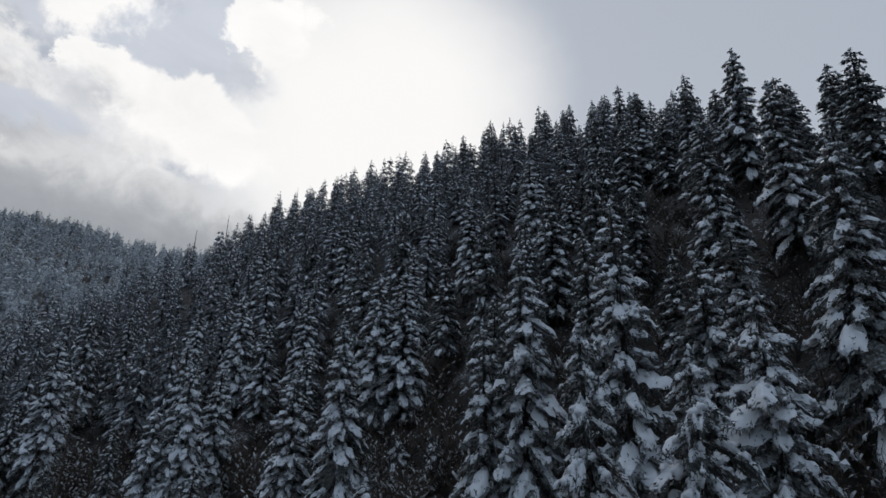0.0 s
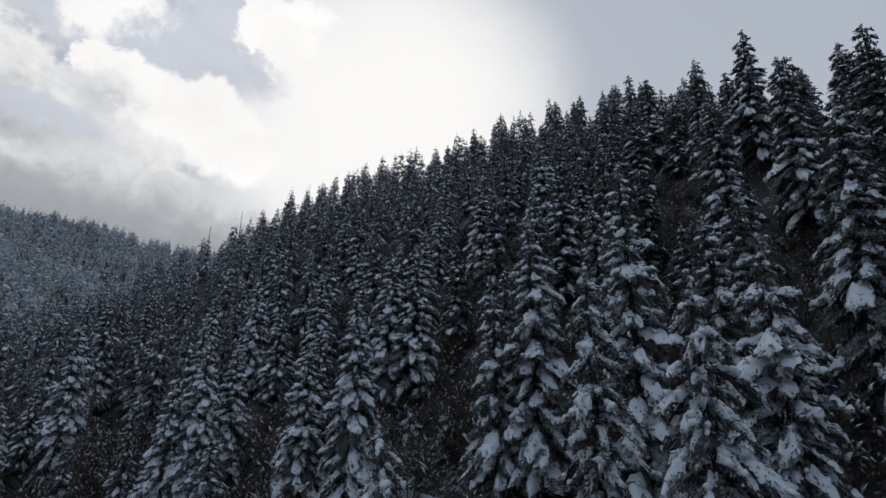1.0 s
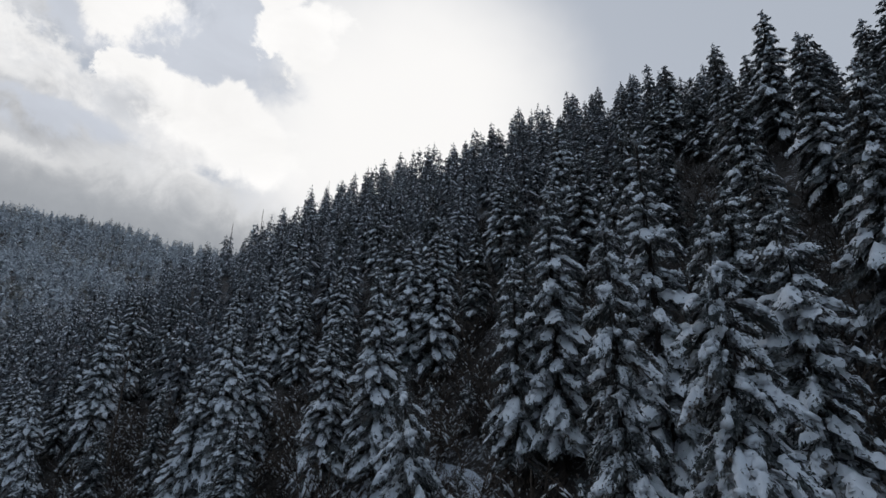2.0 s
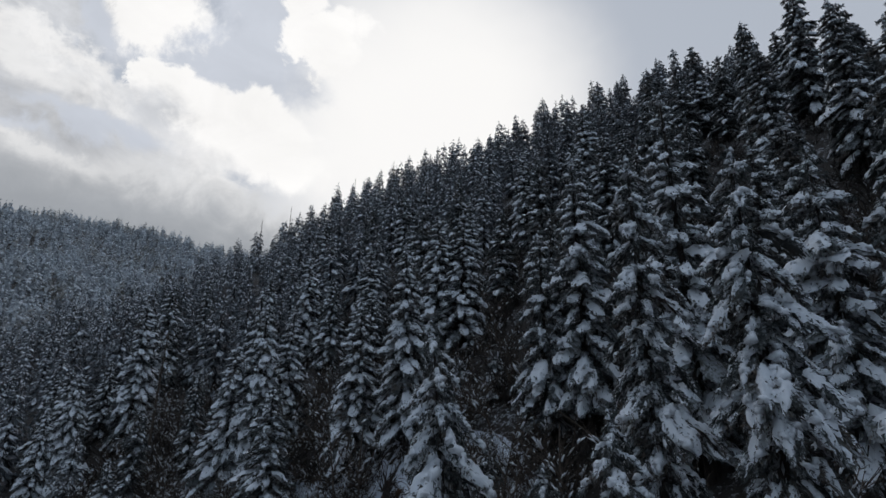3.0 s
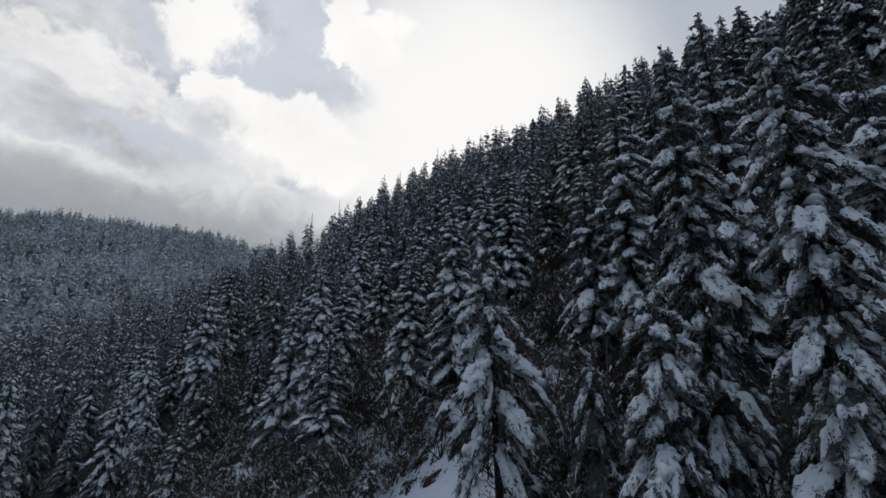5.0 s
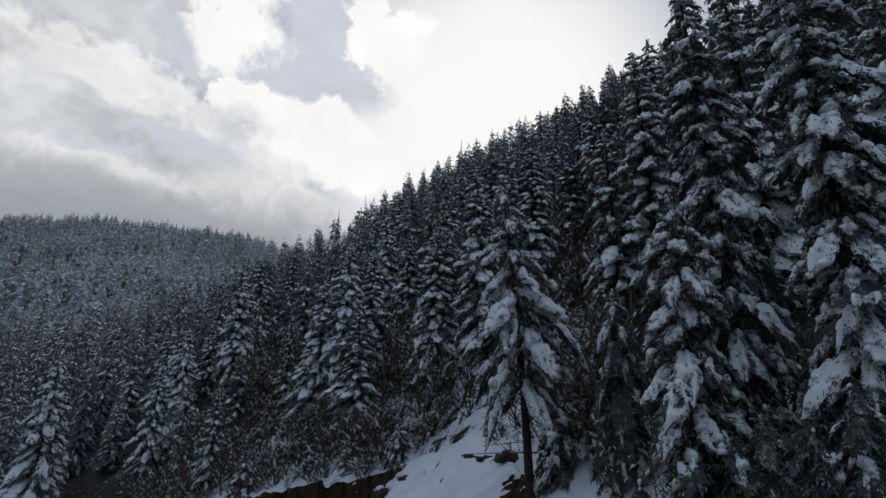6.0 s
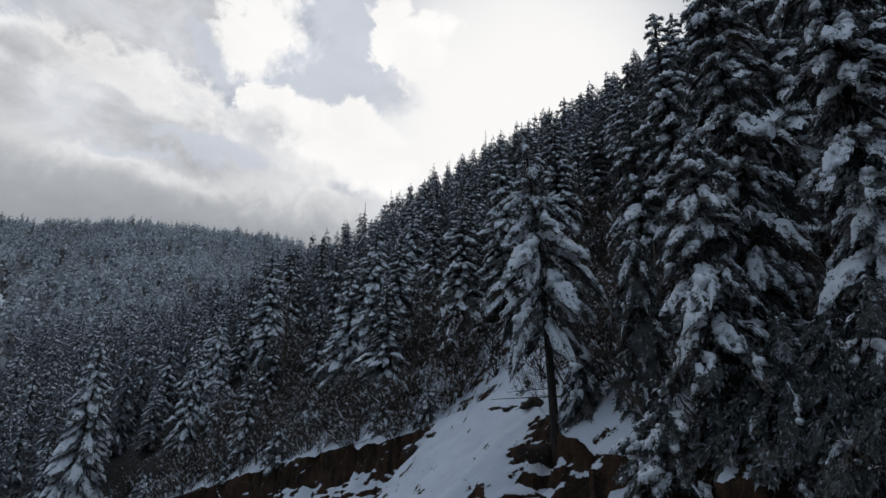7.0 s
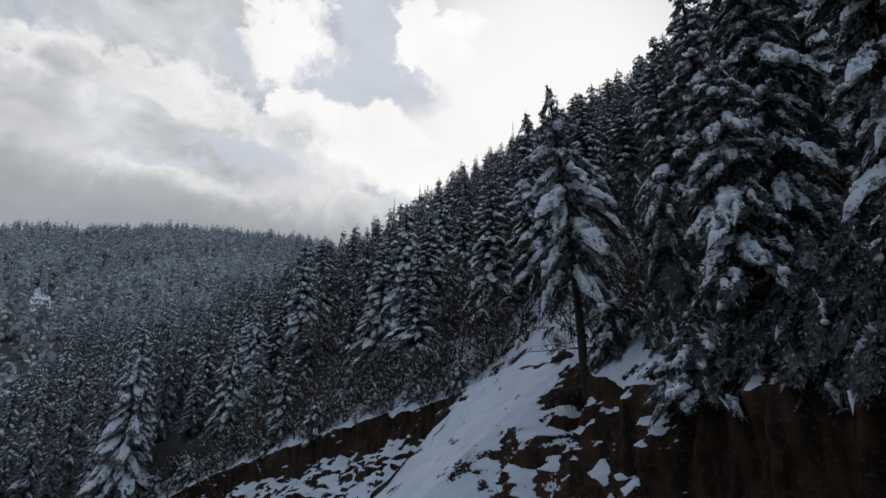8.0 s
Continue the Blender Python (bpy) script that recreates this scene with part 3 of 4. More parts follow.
def fir(name, seed, height, radius, bare=1.5, count=60, level=2, load=0.75, drop=(0.35, 0.6), peak=0.8, ragged=0.15, lean=(0, 0), singles=False, needle=None, bulk=False, wide=0.33):
    """A snow-laden fir standing at its own origin. singles: every bough a part with its own snow. bulk: only its needles and its snow, as verts and faces."""
    rs = np.random.RandomState(seed)
    needle = needle or NEEDLE
    tree = None if bulk else new(name)
    if tree:
        part("trunk", trunk_mesh("trunk", height, 0.011 * height + 0.03, lean, BARK), tree)
    green, white = [], []
    for z, az, ln, f in crown_plan(rs, height, bare, radius, count, peak, ragged):
        k = z / height
        start = np.array((lean[0] * k * k, lean[1] * k * k, z))
        d = drop[0] + (drop[1] - drop[0]) * (1 - f) + rs.uniform(-0.18, 0.18)
        n, s = bough(rs, start, az, ln, d, load * (0.75 + 0.35 * f), level if ln > 0.8 or level < 3 else 2, wide)
        if singles:
            b = part("bough", mesh_from("bough", n[0], n[1], [needle]), tree)
            if s:
                tagged(part("snow_pad", mesh_from("snow_pad", s[0], s[1], [SNOW]), b, "thick pad of fresh snow"), kind="stuff")
        else:
            green.append(n)
            if s:
                white.append(s)
    # the dark heart of the crown, and the leader at the top
    m = {3: 2200, 2: 700, 1: 150, 0: 46}[level]
    f = rs.uniform(0, 1, m) ** 0.9
    z = bare + (height - bare) * f
    az = rs.uniform(0, 6.28, m)
    r = radius * (1 - f) ** peak * rs.uniform(0.05, 0.5, m)
    k = z / height
    root = np.stack([lean[0] * k * k + r * np.cos(az), lean[1] * k * k + r * np.sin(az), z], -1)
    way = np.stack([np.cos(az) * 0.5, np.sin(az) * 0.5, -0.7 * np.ones(m)], -1) + rs.normal(size=(m, 3)) * 0.35
    size = (0.25 + 0.5 * (1 - f)) * rs.uniform(0.6, 1.3, m) * {3: 0.6, 2: 0.9, 1: 1.5, 0: 2.4}[level]
    heart = sprays(rs, root, way, size, size * (0.15 if level > 1 else 0.26))
    m = 16 if level > 1 else 7
    root = np.tile((lean[0], lean[1], height - 0.5), (m, 1)) + np.stack([np.zeros(m), np.zeros(m), rs.uniform(-0.3, 0.55, m)], -1)
    lead = sprays(rs, root, rs.normal(size=(m, 3)) * (1, 1, 0.4) + (0, 0, 0.7), np.full(m, 0.36), np.full(m, 0.08))
    m = 5 if level > 1 else 2
    zz = height - 0.05 - np.arange(m) * 0.22
    cap = lumps(rs, np.stack([lean[0] + rs.normal(size=m) * 0.06, lean[1] + rs.normal(size=m) * 0.06, zz], -1), rs.normal(size=(m, 3)) * (1, 1, 0.2), np.stack([np.linspace(0.08, 0.26, m), np.linspace(0.08, 0.24, m), np.full(m, 0.13)], -1), min(level, 2))
    dark, light = join([heart, lead] + green), join([cap] + white)
    if bulk:
        return dark, light
    part("crown", mesh_from("crown", dark[0], dark[1], [needle]), tree)
    tagged(part("snow_cover", mesh_from("snow_cover", light[0], light[1], [SNOW]), tree, "fresh snow lying on the boughs"), kind="stuff")
    return tree


TREES = []      # plan places already taken: x, y, reach


def base(x, y):
    return float(upland(x, y))


# the big trees along the rim of the cutting: x, y, height of the top
def rim_tree(label, x, y, top, seed, radius, **more):
    z = base(x, y)
    t = fir("fir_tree", seed, top - z + 0.2, radius, singles=True, **more)
    t.matrix_basis = pose(x, y, z)
    TREES.append((x, y, radius * 0.8))
    return tagged(t, label, "fir tree", group="firs on the hillside")


rim_tree("lone fir with long drooping boughs under heavy snow", -2.9, 28.0, 28.2, 31, 4.2, bare=5.4, count=50, level=3, load=1.02, drop=(0.5, 0.78), peak=0.66, ragged=0.3, lean=(-0.7, -0.2), wide=0.23)
rim_tree("slim young fir thickly padded with snow", 3.5, 20.6, 23.6, 12, 2.2, bare=2.6, count=66, level=3, load=0.9, drop=(0.5, 0.75), peak=0.6, ragged=0.3, wide=0.3)
rim_tree("tall fir with broad pads of snow", 5.4, 22.0, 34.1, 13, 2.2, bare=2.5, count=132, level=3, load=0.82, drop=(0.6, 0.85), peak=0.5, ragged=0.35, wide=0.28)
rim_tree("broad old fir bent under heavy snow", 8.2, 18.9, 32.6, 14, 2.1, bare=0.4, count=140, level=3, load=0.92, drop=(0.6, 0.9), peak=0.4, ragged=0.4, wide=0.3)
rim_tree("small fir hanging over the earth cutting", 1.5, 21.8, 13.3, 15, 1.9, bare=0.2, count=44, level=3, load=0.6, drop=(0.4, 0.6), peak=0.6)
rim_tree("low spreading fir on the rim of the cutting", 11.3, 16.3, 21.0, 22, 2.4, bare=0.2, count=69, level=2, load=0.33, drop=(0.6, 0.9), peak=0.55, ragged=0.3)
rim_tree("bushy small fir beside the old fir", 6.3, 18.7, 16.5, 23, 1.7, bare=0.1, count=30, level=3, load=0.33, drop=(0.7, 0.9), peak=0.6)
rim_tree("dark low fir leaning out over the cutting", 9.3, 16.9, 18.0, 24, 1.9, bare=0.1, count=51, level=2, load=0.33, drop=(0.7, 0.95), peak=0.55, ragged=0.3)
rim_tree("dark fir on the rim with little snow", 5.0, 19.2, 15.6, 25, 1.4, bare=0.0, count=36, level=3, load=0.33, drop=(0.8, 1.1), peak=0.45, ragged=0.3)
rim_tree("stunted dark fir above the earth wall", 6.0, 18.2, 15.2, 26, 1.5, bare=0.0, count=36, level=3, load=0.33, drop=(0.8, 1.1), peak=0.45, ragged=0.3)
rim_tree("dark bushy fir rooted at the rim", 7.0, 17.6, 16.4, 27, 1.6, bare=0.0, count=36, level=3, load=0.33, drop=(0.8, 1.1), peak=0.45, ragged=0.3)
rim_tree("small snowy fir beside a bare trunk", -1.5, 28.4, 16.4, 28, 1.35, bare=0.1, count=30, level=3, load=0.5, drop=(0.7, 1.0), peak=0.55, ragged=0.3)
rim_tree("short fir with hanging frosted boughs", 1.5, 26.6, 21.5, 16, 2.0, bare=1.0, count=50, level=3, load=0.42, drop=(1.1, 1.4), peak=0.55)
rim_tree("tall snow-covered fir on the slope", 10.5, 32.3, 43.9, 17, 3.2, bare=2, count=126, level=2, load=0.68, drop=(0.32, 0.6), peak=0.7)
rim_tree("fir with wide snowy boughs on the slope", 16.2, 28.2, 37.3, 18, 3.0, bare=2, count=99, level=2, load=0.68, drop=(0.32, 0.6), peak=0.6, ragged=0.3)
rim_tree("narrow fir with snow on every tier", 5.5, 38.6, 42.9, 20, 3.1, bare=2.5, count=126, level=2, load=0.68, drop=(0.32, 0.6), peak=0.65)
rim_tree("mid-sized fir under even snow", 2.9, 39.9, 37.3, 21, 2.4, bare=2, count=99, level=2, load=0.68, drop=(0.32, 0.6), peak=0.65)

# trees whose place is known, out to the brow: x, y, height of the top
KNOWN = [
    (19.6, 36.0, 43.7), (24.1, 32.0, 48.4), (16.4, 33.9, 41.0), (11.5, 69.0, 66.5), (4.3, 78.9, 64.8), (-4.4, 58.5, 47.1), (-7.0, 60.0, 46.9),
    (-4.4, 74.9, 55.3), (-20.7, 113.1, 73.2), (-8.3, 48.3, 39.8), (-18.7, 75.3, 48.8), (-13.6, 51.8, 35.3)]
KNOWN += [
    (-40.3, 119.4, 71.3), (-30.7, 84.6, 50.8), (-28.0, 112.6, 71.1), (-43.2, 96.9, 51.2), (-26.5, 58.9, 36.9), (-25.5, 64.1, 37.6),
    (-29.4, 58.8, 32.4), (-56.6, 99.0, 51.2), (-65.2, 102.0, 51.5), (-74.1, 109.3, 54.1), (-92.0, 126.1, 54.6), (-102.6, 124.2, 52.9)]
KNOWN += [
    (-68.7, 92.3, 34.8), (-67.1, 82.8, 32.6), (-73.4, 87.0, 31.7), (-64.1, 74.8, 25.7), (-74.0, 65.7, 25.8), (-97.9, 100.0, 32.4), (-62.4, 77.7, 31.5),
    (-58.1, 85.0, 43.8), (-79.5, 72.0, 24.6), (-30.7, 68.0, 41.0), (-74.8, 147.1, 73.3)]
KNOWN += [
    (6.8, 172.9, 129.5), (15.7, 160.2, 127.6), (31.5, 161.9, 134.3), (32.9, 130.9, 112.3), (35.5, 88.1, 89.4), (32.7, 65.2, 74.8),
    (25.3, 47.7, 59.1), (40.0, 65.8, 81.5), (33.9, 49.4, 64.8), (47.3, 58.1, 73.4), (42.0, 73.9, 81.0)]

# patterns for the rest of the wood, 18 m high; each is used first at its own place
WORDS = ["narrow fir evenly covered with snow", "slender fir with snow on dark boughs", "broad fir with clumps of snow", "ragged fir lightly dusted with snow",
         "pointed fir with heavy snow pads", "dark fir with broken snow cover"]
SHAPE = [(3.1, 0.72, 0.68, 0.14), (2.6, 0.76, 0.64, 0.2), (3.5, 0.70, 0.70, 0.22), (2.9, 0.68, 0.45, 0.3), (2.9, 0.8, 0.72, 0.14), (3.1, 0.7, 0.55, 0.25)]


def pattern(i, level, count):
    r, p, ld, rag = SHAPE[i]
    t = fir("fir_tree", 100 + i * 7 + level, 18.0, r, bare=1.6 + 0.25 * i, count=count, level=level, load=ld, peak=p, ragged=rag, drop=(0.32, 0.62), needle=NEEDLE if level else NEEDLE_HAZE)
    return tagged(t, WORDS[i], "fir tree", group="firs on the hillside")


NEAR = [pattern(i, 1, 126) for i in range(6)]
FAR = [pattern(i, 0, 100) for i in range(6)]
RICH = [pattern(i, 2, 150) for i in (0, 2, 4, 3)]      # the last is the darkest
used = set()
rs = np.random.RandomState(4)


def plant(x, y, height, kind=None, reach=88.0):
    i = rs.randint(6) if kind is None else kind
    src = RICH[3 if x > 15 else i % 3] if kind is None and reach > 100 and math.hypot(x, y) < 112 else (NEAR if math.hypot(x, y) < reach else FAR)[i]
    k = height / 18.0
    w = k ** 0.6 * rs.uniform(0.92, 1.12)
    m = pose(x, y, base(x, y) - 0.15, rs.uniform(-1.5, 1.5), rs.uniform(-1.5, 1.5), rs.uniform(0, 360)) @ Matrix.Diagonal((w, w, k, 1))
    if src.name not in used:
        used.add(src.name)
        src.matrix_basis = m
    else:
        c = copy_thing(src, m)
        c.matrix_basis = m
    TREES.append((x, y, 2.0))


for x, y, top in KNOWN:
    plant(x, y, min(max(top - base(x, y), 9.0), 30.0), None, 130.0)

# the wood between them
spots = []
cells = {}
for x, y, r in TREES:
    cells.setdefault((int(x // 6), int(y // 6)), []).append((x, y, r))


def free(x, y, gap):
    for i in (-1, 0, 1):
        for j in (-1, 0, 1):
            for px, py, r in cells.get((int(x // 6) + i, int(y // 6) + j), ()):
                if (px - x) ** 2 + (py - y) ** 2 < (gap + max(0.0, r - 2.0)) ** 2:
                    return False
    return True


cand = rs.uniform(0, 1, (26000, 3))
az = np.radians(-52 + 118 * cand[:, 0])
rad = np.sqrt(18 ** 2 + (290 ** 2 - 18 ** 2) * cand[:, 1])
px, py = -rad * np.sin(az), rad * np.cos(az)
rim = edge_distance(px, py)
own = slope(px, py) > mountain(px, py) - 6
for x, y, s, o, b, c in zip(px, py, rim, own, line_distance(BROW, px, py), cand[:, 2]):
    if s < 2.2 or not o or b > 14 or (x > 10 and y < 27):
        continue
    # thinner growth behind the rim of the gully, where bare trees stand
    open_ground = -90 < x < -10 and s < (24 if x > -58 else 12)
    if open_ground and c > 0.07:
        continue
    if free(x, y, 7.0 if math.hypot(x, y) < 110 else 6.2):
        cells.setdefault((int(x // 6), int(y // 6)), []).append((x, y, 2.0))
        low = 0.93 if x > -10 and b > -30 else 1.0      # shorter trees along the brow
        spots.append((x, y, low * (11 + 8.0 * c + rs.uniform(0, 2.0))))
spots.sort(key=lambda p: math.hypot(p[0], p[1]))
for x, y, h in spots[:230]:
    plant(x, y, h, None if x < 13 or y > 65 else (1, 3, 5, 3)[int(x) % 4])


def wood(name, label, places, sources, mats_of, category="forest"):
    """All the further trees of one hillside as one piece of geometry."""
    V, F, M, count = [], [], [], 0
    data = []
    for vs, fs, ms in sources:
        data.append((vs, fs, ms))
    for x, y, z, sx, sz, turn, i in places:
        vs, fs, ms = data[i]
        c, s = math.cos(turn), math.sin(turn)
        p = np.empty_like(vs)
        p[:, 0] = (vs[:, 0] * c - vs[:, 1] * s) * sx + x
        p[:, 1] = (vs[:, 0] * s + vs[:, 1] * c) * sx + y
        p[:, 2] = vs[:, 2] * sz + z
        V.append(p)
        F.append(fs + count)
        M.append(ms)
        count += len(vs)
    ob = new(name, mesh_from(name, np.concatenate(V), np.concatenate(F), mats_of, np.concatenate(M)))
    return tagged(ob, label, category, kind="stuff")


def simple_fir(seed, radius, tiers, per, load):
    """A light fir, 1 m high, for the far wood: verts, faces, material (0 needles, 1 snow)."""
    rs = np.random.RandomState(seed)
    pieces, kinds = [], []
    for k in range(tiers):
        f = (k + 0.3) / tiers
        for j in range(per if f < 0.75 else max(3, per - 2)):
            az = rs.uniform(0, 6.28)
            out = np.array((math.cos(az), math.sin(az), 0.0))
            ln = radius * (1 - f) ** 0.62 * rs.uniform(0.65, 1.3) + 0.010
            z = 0.1 + 0.9 * f + rs.uniform(-0.02, 0.02)
            root = np.array((0, 0, z + 0.3 * ln))[None]
            v, fc = sprays(rs, root, (out - (0, 0, 0.8))[None], np.array([ln * 1.25]), np.array([ln * 0.36]))
            pieces.append((v, fc))
            kinds.append(np.zeros(len(fc)))
            if rs.uniform() < load:
                c = out * ln * rs.uniform(0.5, 0.85) + (0, 0, z - ln * 0.12)
                v, fc = lumps(rs, c[None], (out - (0, 0, 0.75))[None], np.array([[ln * 0.5, ln * 0.27, ln * 0.2]]) * rs.uniform(0.7, 1.4), 0)
                pieces.append((v, fc))
                kinds.append(np.ones(len(fc)))
    v, f = join(pieces)
    return v, f, np.concatenate(kinds)


rest = []
for x, y, h in spots[230:]:
    rest.append((x, y, base(x, y) - 0.2, h * rs.uniform(0.85, 1.15), h, rs.uniform(0, 6.28), rs.randint(6)))
LIGHT = []
for i, (r, p, ld, rag) in enumerate(SHAPE):
    dark, light = fir("fir_tree", 300 + i, 18.0, r, bare=1.8, count=54, level=0, load=ld, peak=p, ragged=rag, drop=(0.32, 0.62), bulk=True)
    v, f = join([dark, light])
    LIGHT.append((v / 18.0, f, np.concatenate([np.zeros(len(dark[1])), np.ones(len(light[1]))])))
wood("forest", "dense snow-covered fir wood climbing the hillside", rest, LIGHT, [NEEDLE_HAZE, SNOW])

# the wood on the mountain across the gully
TINY = [simple_fir(400 + i, 0.15 + 0.012 * i, 9, 4, 0.26 + 0.05 * i) for i in range(6)]
cand = rs.uniform(0, 1, (4600, 3))
az = np.radians(14 + 58 * cand[:, 0])
rad = np.sqrt(110 ** 2 + (860 ** 2 - 110 ** 2) * cand[:, 1])
px, py = -rad * np.sin(az), rad * np.cos(az)
ok = (mountain(px, py) - 6 >= slope(px, py)) | (line_distance(BROW, px, py) > 14)
clear = ((np.degrees(az) - 56.6) ** 2 / 1.1 ** 2 + (rad - 410) ** 2 / 46 ** 2 > 1) & ~((np.abs(np.degrees(az) - 56.6) < 0.9) & (rad > 330) & (rad < 400))
pz = land(px, py)
far_places = []
for x, y, z, o, c in zip(px, py, pz, ok & clear, cand[:, 2]):
    if o:
        h = 13 + 11 * c
        far_places.append((x, y, z - 0.5, h * rs.uniform(0.8, 1.2), h, rs.uniform(0, 6.28), rs.randint(6)))
def round_crown(seed):
    """A broad snow-laden crown, 1 m high."""
    q = np.random.RandomState(seed)
    n = 16
    d = unit(q.normal(size=(n, 3)) + np.array((0, 0, 0.4)))
    v, f = lumps(q, d * np.array((0.38, 0.38, 0.3)) + np.array((0, 0, 0.62)), d, np.tile((0.2, 0.17, 0.13), (n, 1)) * q.uniform(0.6, 1.3, (n, 1)), 1)
    v2, f2 = tube(np.array([(0, 0, 0.0), (0.01, 0, 0.3), (0, 0.01, 0.6)]), [0.03, 0.025, 0.015], 5)
    return (*join([(v, f), (v2, f2)]), np.concatenate([np.ones(len(f)), np.zeros(len(f2))]))


TINY += [round_crown(430 + i) for i in range(3)]
for n in range(0, len(far_places), 150):
    x, y, z, sx, sz, turn, i = far_places[n]
    far_places[n] = (x, y, z, 11 + 5 * rs.uniform(), 10 + 3 * rs.uniform(), turn, 6 + n % 3)
wood("far_forest", "frosted fir wood on the mountain across the gully, paled for haze", far_places, TINY, [NEEDLE_FAR, SNOW])


# ---- bare trees, shrubs ----
def bare_tree(name, seed, height, spread, label, category, stems=1):
    """A leafless tree or shrub with snow along its limbs."""
    rs = np.random.RandomState(seed)
    ob = new(name)
    wood_bits, twig_bits, snow_at, snow_way, snow_len = [], [], [], [], []

    def limb(p, way, length, thick, depth):
        if depth == 3:
            twig_bits.append(sprays(rs, p[None], way[None], np.array([length]), np.array([thick * 1.6 + 0.004])))
            return
        k = np.linspace(0, 1, 5 if depth < 2 else 3)[:, None]
        curl = rs.normal(size=3) * 0.22 + np.array((0, 0, 0.12 if depth else 0.0))
        pts = p + way * length * k + curl * length * k * k
        v = tube(pts, thick * (1.08 - k[:, 0] * 0.75), 5 if depth == 0 else 3)
        (wood_bits if depth < 2 else twig_bits).append(v)
        if depth and abs(way[2]) < 0.85:
            for s in rs.uniform(0.2, 1.0, 1):
                snow_at.append(pts[int(s * (len(pts) - 1))] + np.array((0, 0, thick * 0.8)))
                snow_way.append(way)
                snow_len.append(length * rs.uniform(0.10, 0.24))
        n = (9, 5, 4)[depth]
        for i in range(n):
            f = rs.uniform(0.3 if depth == 0 else 0.25, 1.0)
            a = pts[int(f * (len(pts) - 1))]
            out = rs.normal(size=3)
            out[2] = abs(out[2]) * 0.5
            w = unit(way * rs.uniform(0.5, 1.0) + unit(out) * spread)
            limb(a, w, length * rs.uniform(0.36, 0.6), thick * 0.45, depth + 1)

    for k in range(stems):
        tilt = rs.normal(size=3) * (0.08 if stems == 1 else 0.5)
        limb(np.array((0, 0, -0.3)) + (rs.normal(size=3) * (0.25, 0.25, 0) if stems > 1 else 0), unit(np.array((0, 0, 1.0)) + tilt), height * rs.uniform(0.55, 0.75), 0.011 * height + 0.012, 0 if stems == 1 else 1)
    v, f = join(wood_bits)
    part("trunk" if stems == 1 else "stem", mesh_from("trunk", v, f, [TWIG]), ob)
    v, f = join(twig_bits)
    tagged(part("twig_mass", mesh_from("twig_mass", v, f, [TWIG]), ob), kind="stuff")
    ln = np.array(snow_len)
    v, f = lumps(rs, np.array(snow_at), np.array(snow_way), np.stack([ln, ln * 0.26 + 0.015, ln * 0.18 + 0.015], -1), 0)
    tagged(part("snow_cover", mesh_from("snow_cover", v, f, [SNOW]), ob, "thin ridges of snow along the limbs"), kind="stuff")
    return tagged(ob, label, category)


def scatter(sources, places, group, lo, hi):
    for n, (x, y) in enumerate(places):
        k = rs.uniform(lo, hi)
        m = pose(x, y, base(x, y) - 0.05, rs.uniform(-6, 6), rs.uniform(-6, 6), rs.uniform(0, 360)) @ Matrix.Diagonal((k, k, k, 1))
        src = sources[n % len(sources)]
        c = src if n < len(sources) else copy_thing(src, m)
        c.matrix_basis = m
        tagged(c, group=group)


def thicket_places(n, lo, hi, x0, x1, gap):
    out = []
    while len(out) < n:
        t = rs.uniform(0, 1)
        x = x0 + (x1 - x0) * t
        y = rs.uniform(15, 85)
        s = float(edge_distance(np.array(x), np.array(y)))
        gap -= 0.0005
        if lo < s < hi and all((x - a) ** 2 + (y - b) ** 2 > gap * gap for a, b in out[-200:]):
            out.append((x, y))
    return out


def wild_places(n, reach):
    # undergrowth between the firs
    out = []
    while len(out) < n:
        x, y = rs.uniform(-0.55 * reach, 0.5 * reach), rs.uniform(22, reach)
        if float(edge_distance(np.array(x), np.array(y))) > 3 and free(x, y, 2.2):
            out.append((x, y))
    return out


BARE = [bare_tree("bare_tree", 500 + i, 8.5, 0.9, w, "bare tree") for i, w in enumerate((
    "leafless brown tree with snow along its limbs", "thin leafless tree behind the earth cutting", "crooked leafless tree with snowy twigs", "leafless grey-brown tree on the slope"))]
scatter(BARE, thicket_places(100, 1.0, 22, -58, -9, 1.8) + wild_places(40, 60) + thicket_places(12, 0.8, 9, -7, 3, 1.0) + [(-1.5, 33), (0.8, 30.5), (-4.5, 37), (6.5, 28), (11.5, 24.5), (9.5, 26)], "bare trees", 0.6, 1.2)
SHRUB = [bare_tree("shrub", 520 + i, 4.4, 1.0, w, "shrub", stems=9) for i, w in enumerate((
    "leafless brown shrub dusted with snow", "dense twiggy shrub holding clumps of snow", "low bare thicket on the rim of the cutting"))]
scatter(SHRUB, thicket_places(90, 0.2, 4, -75, -11, 1.2) + thicket_places(110, 3, 20, -75, -8, 1.5) + thicket_places(20, 0.4, 6, 0, 18, 1.4) + thicket_places(16, 3, 14, -5, 6, 1.3) + thicket_places(14, 0.6, 8, -8, 3, 0.7) + wild_places(60, 60), "shrubs", 0.5, 1.15)


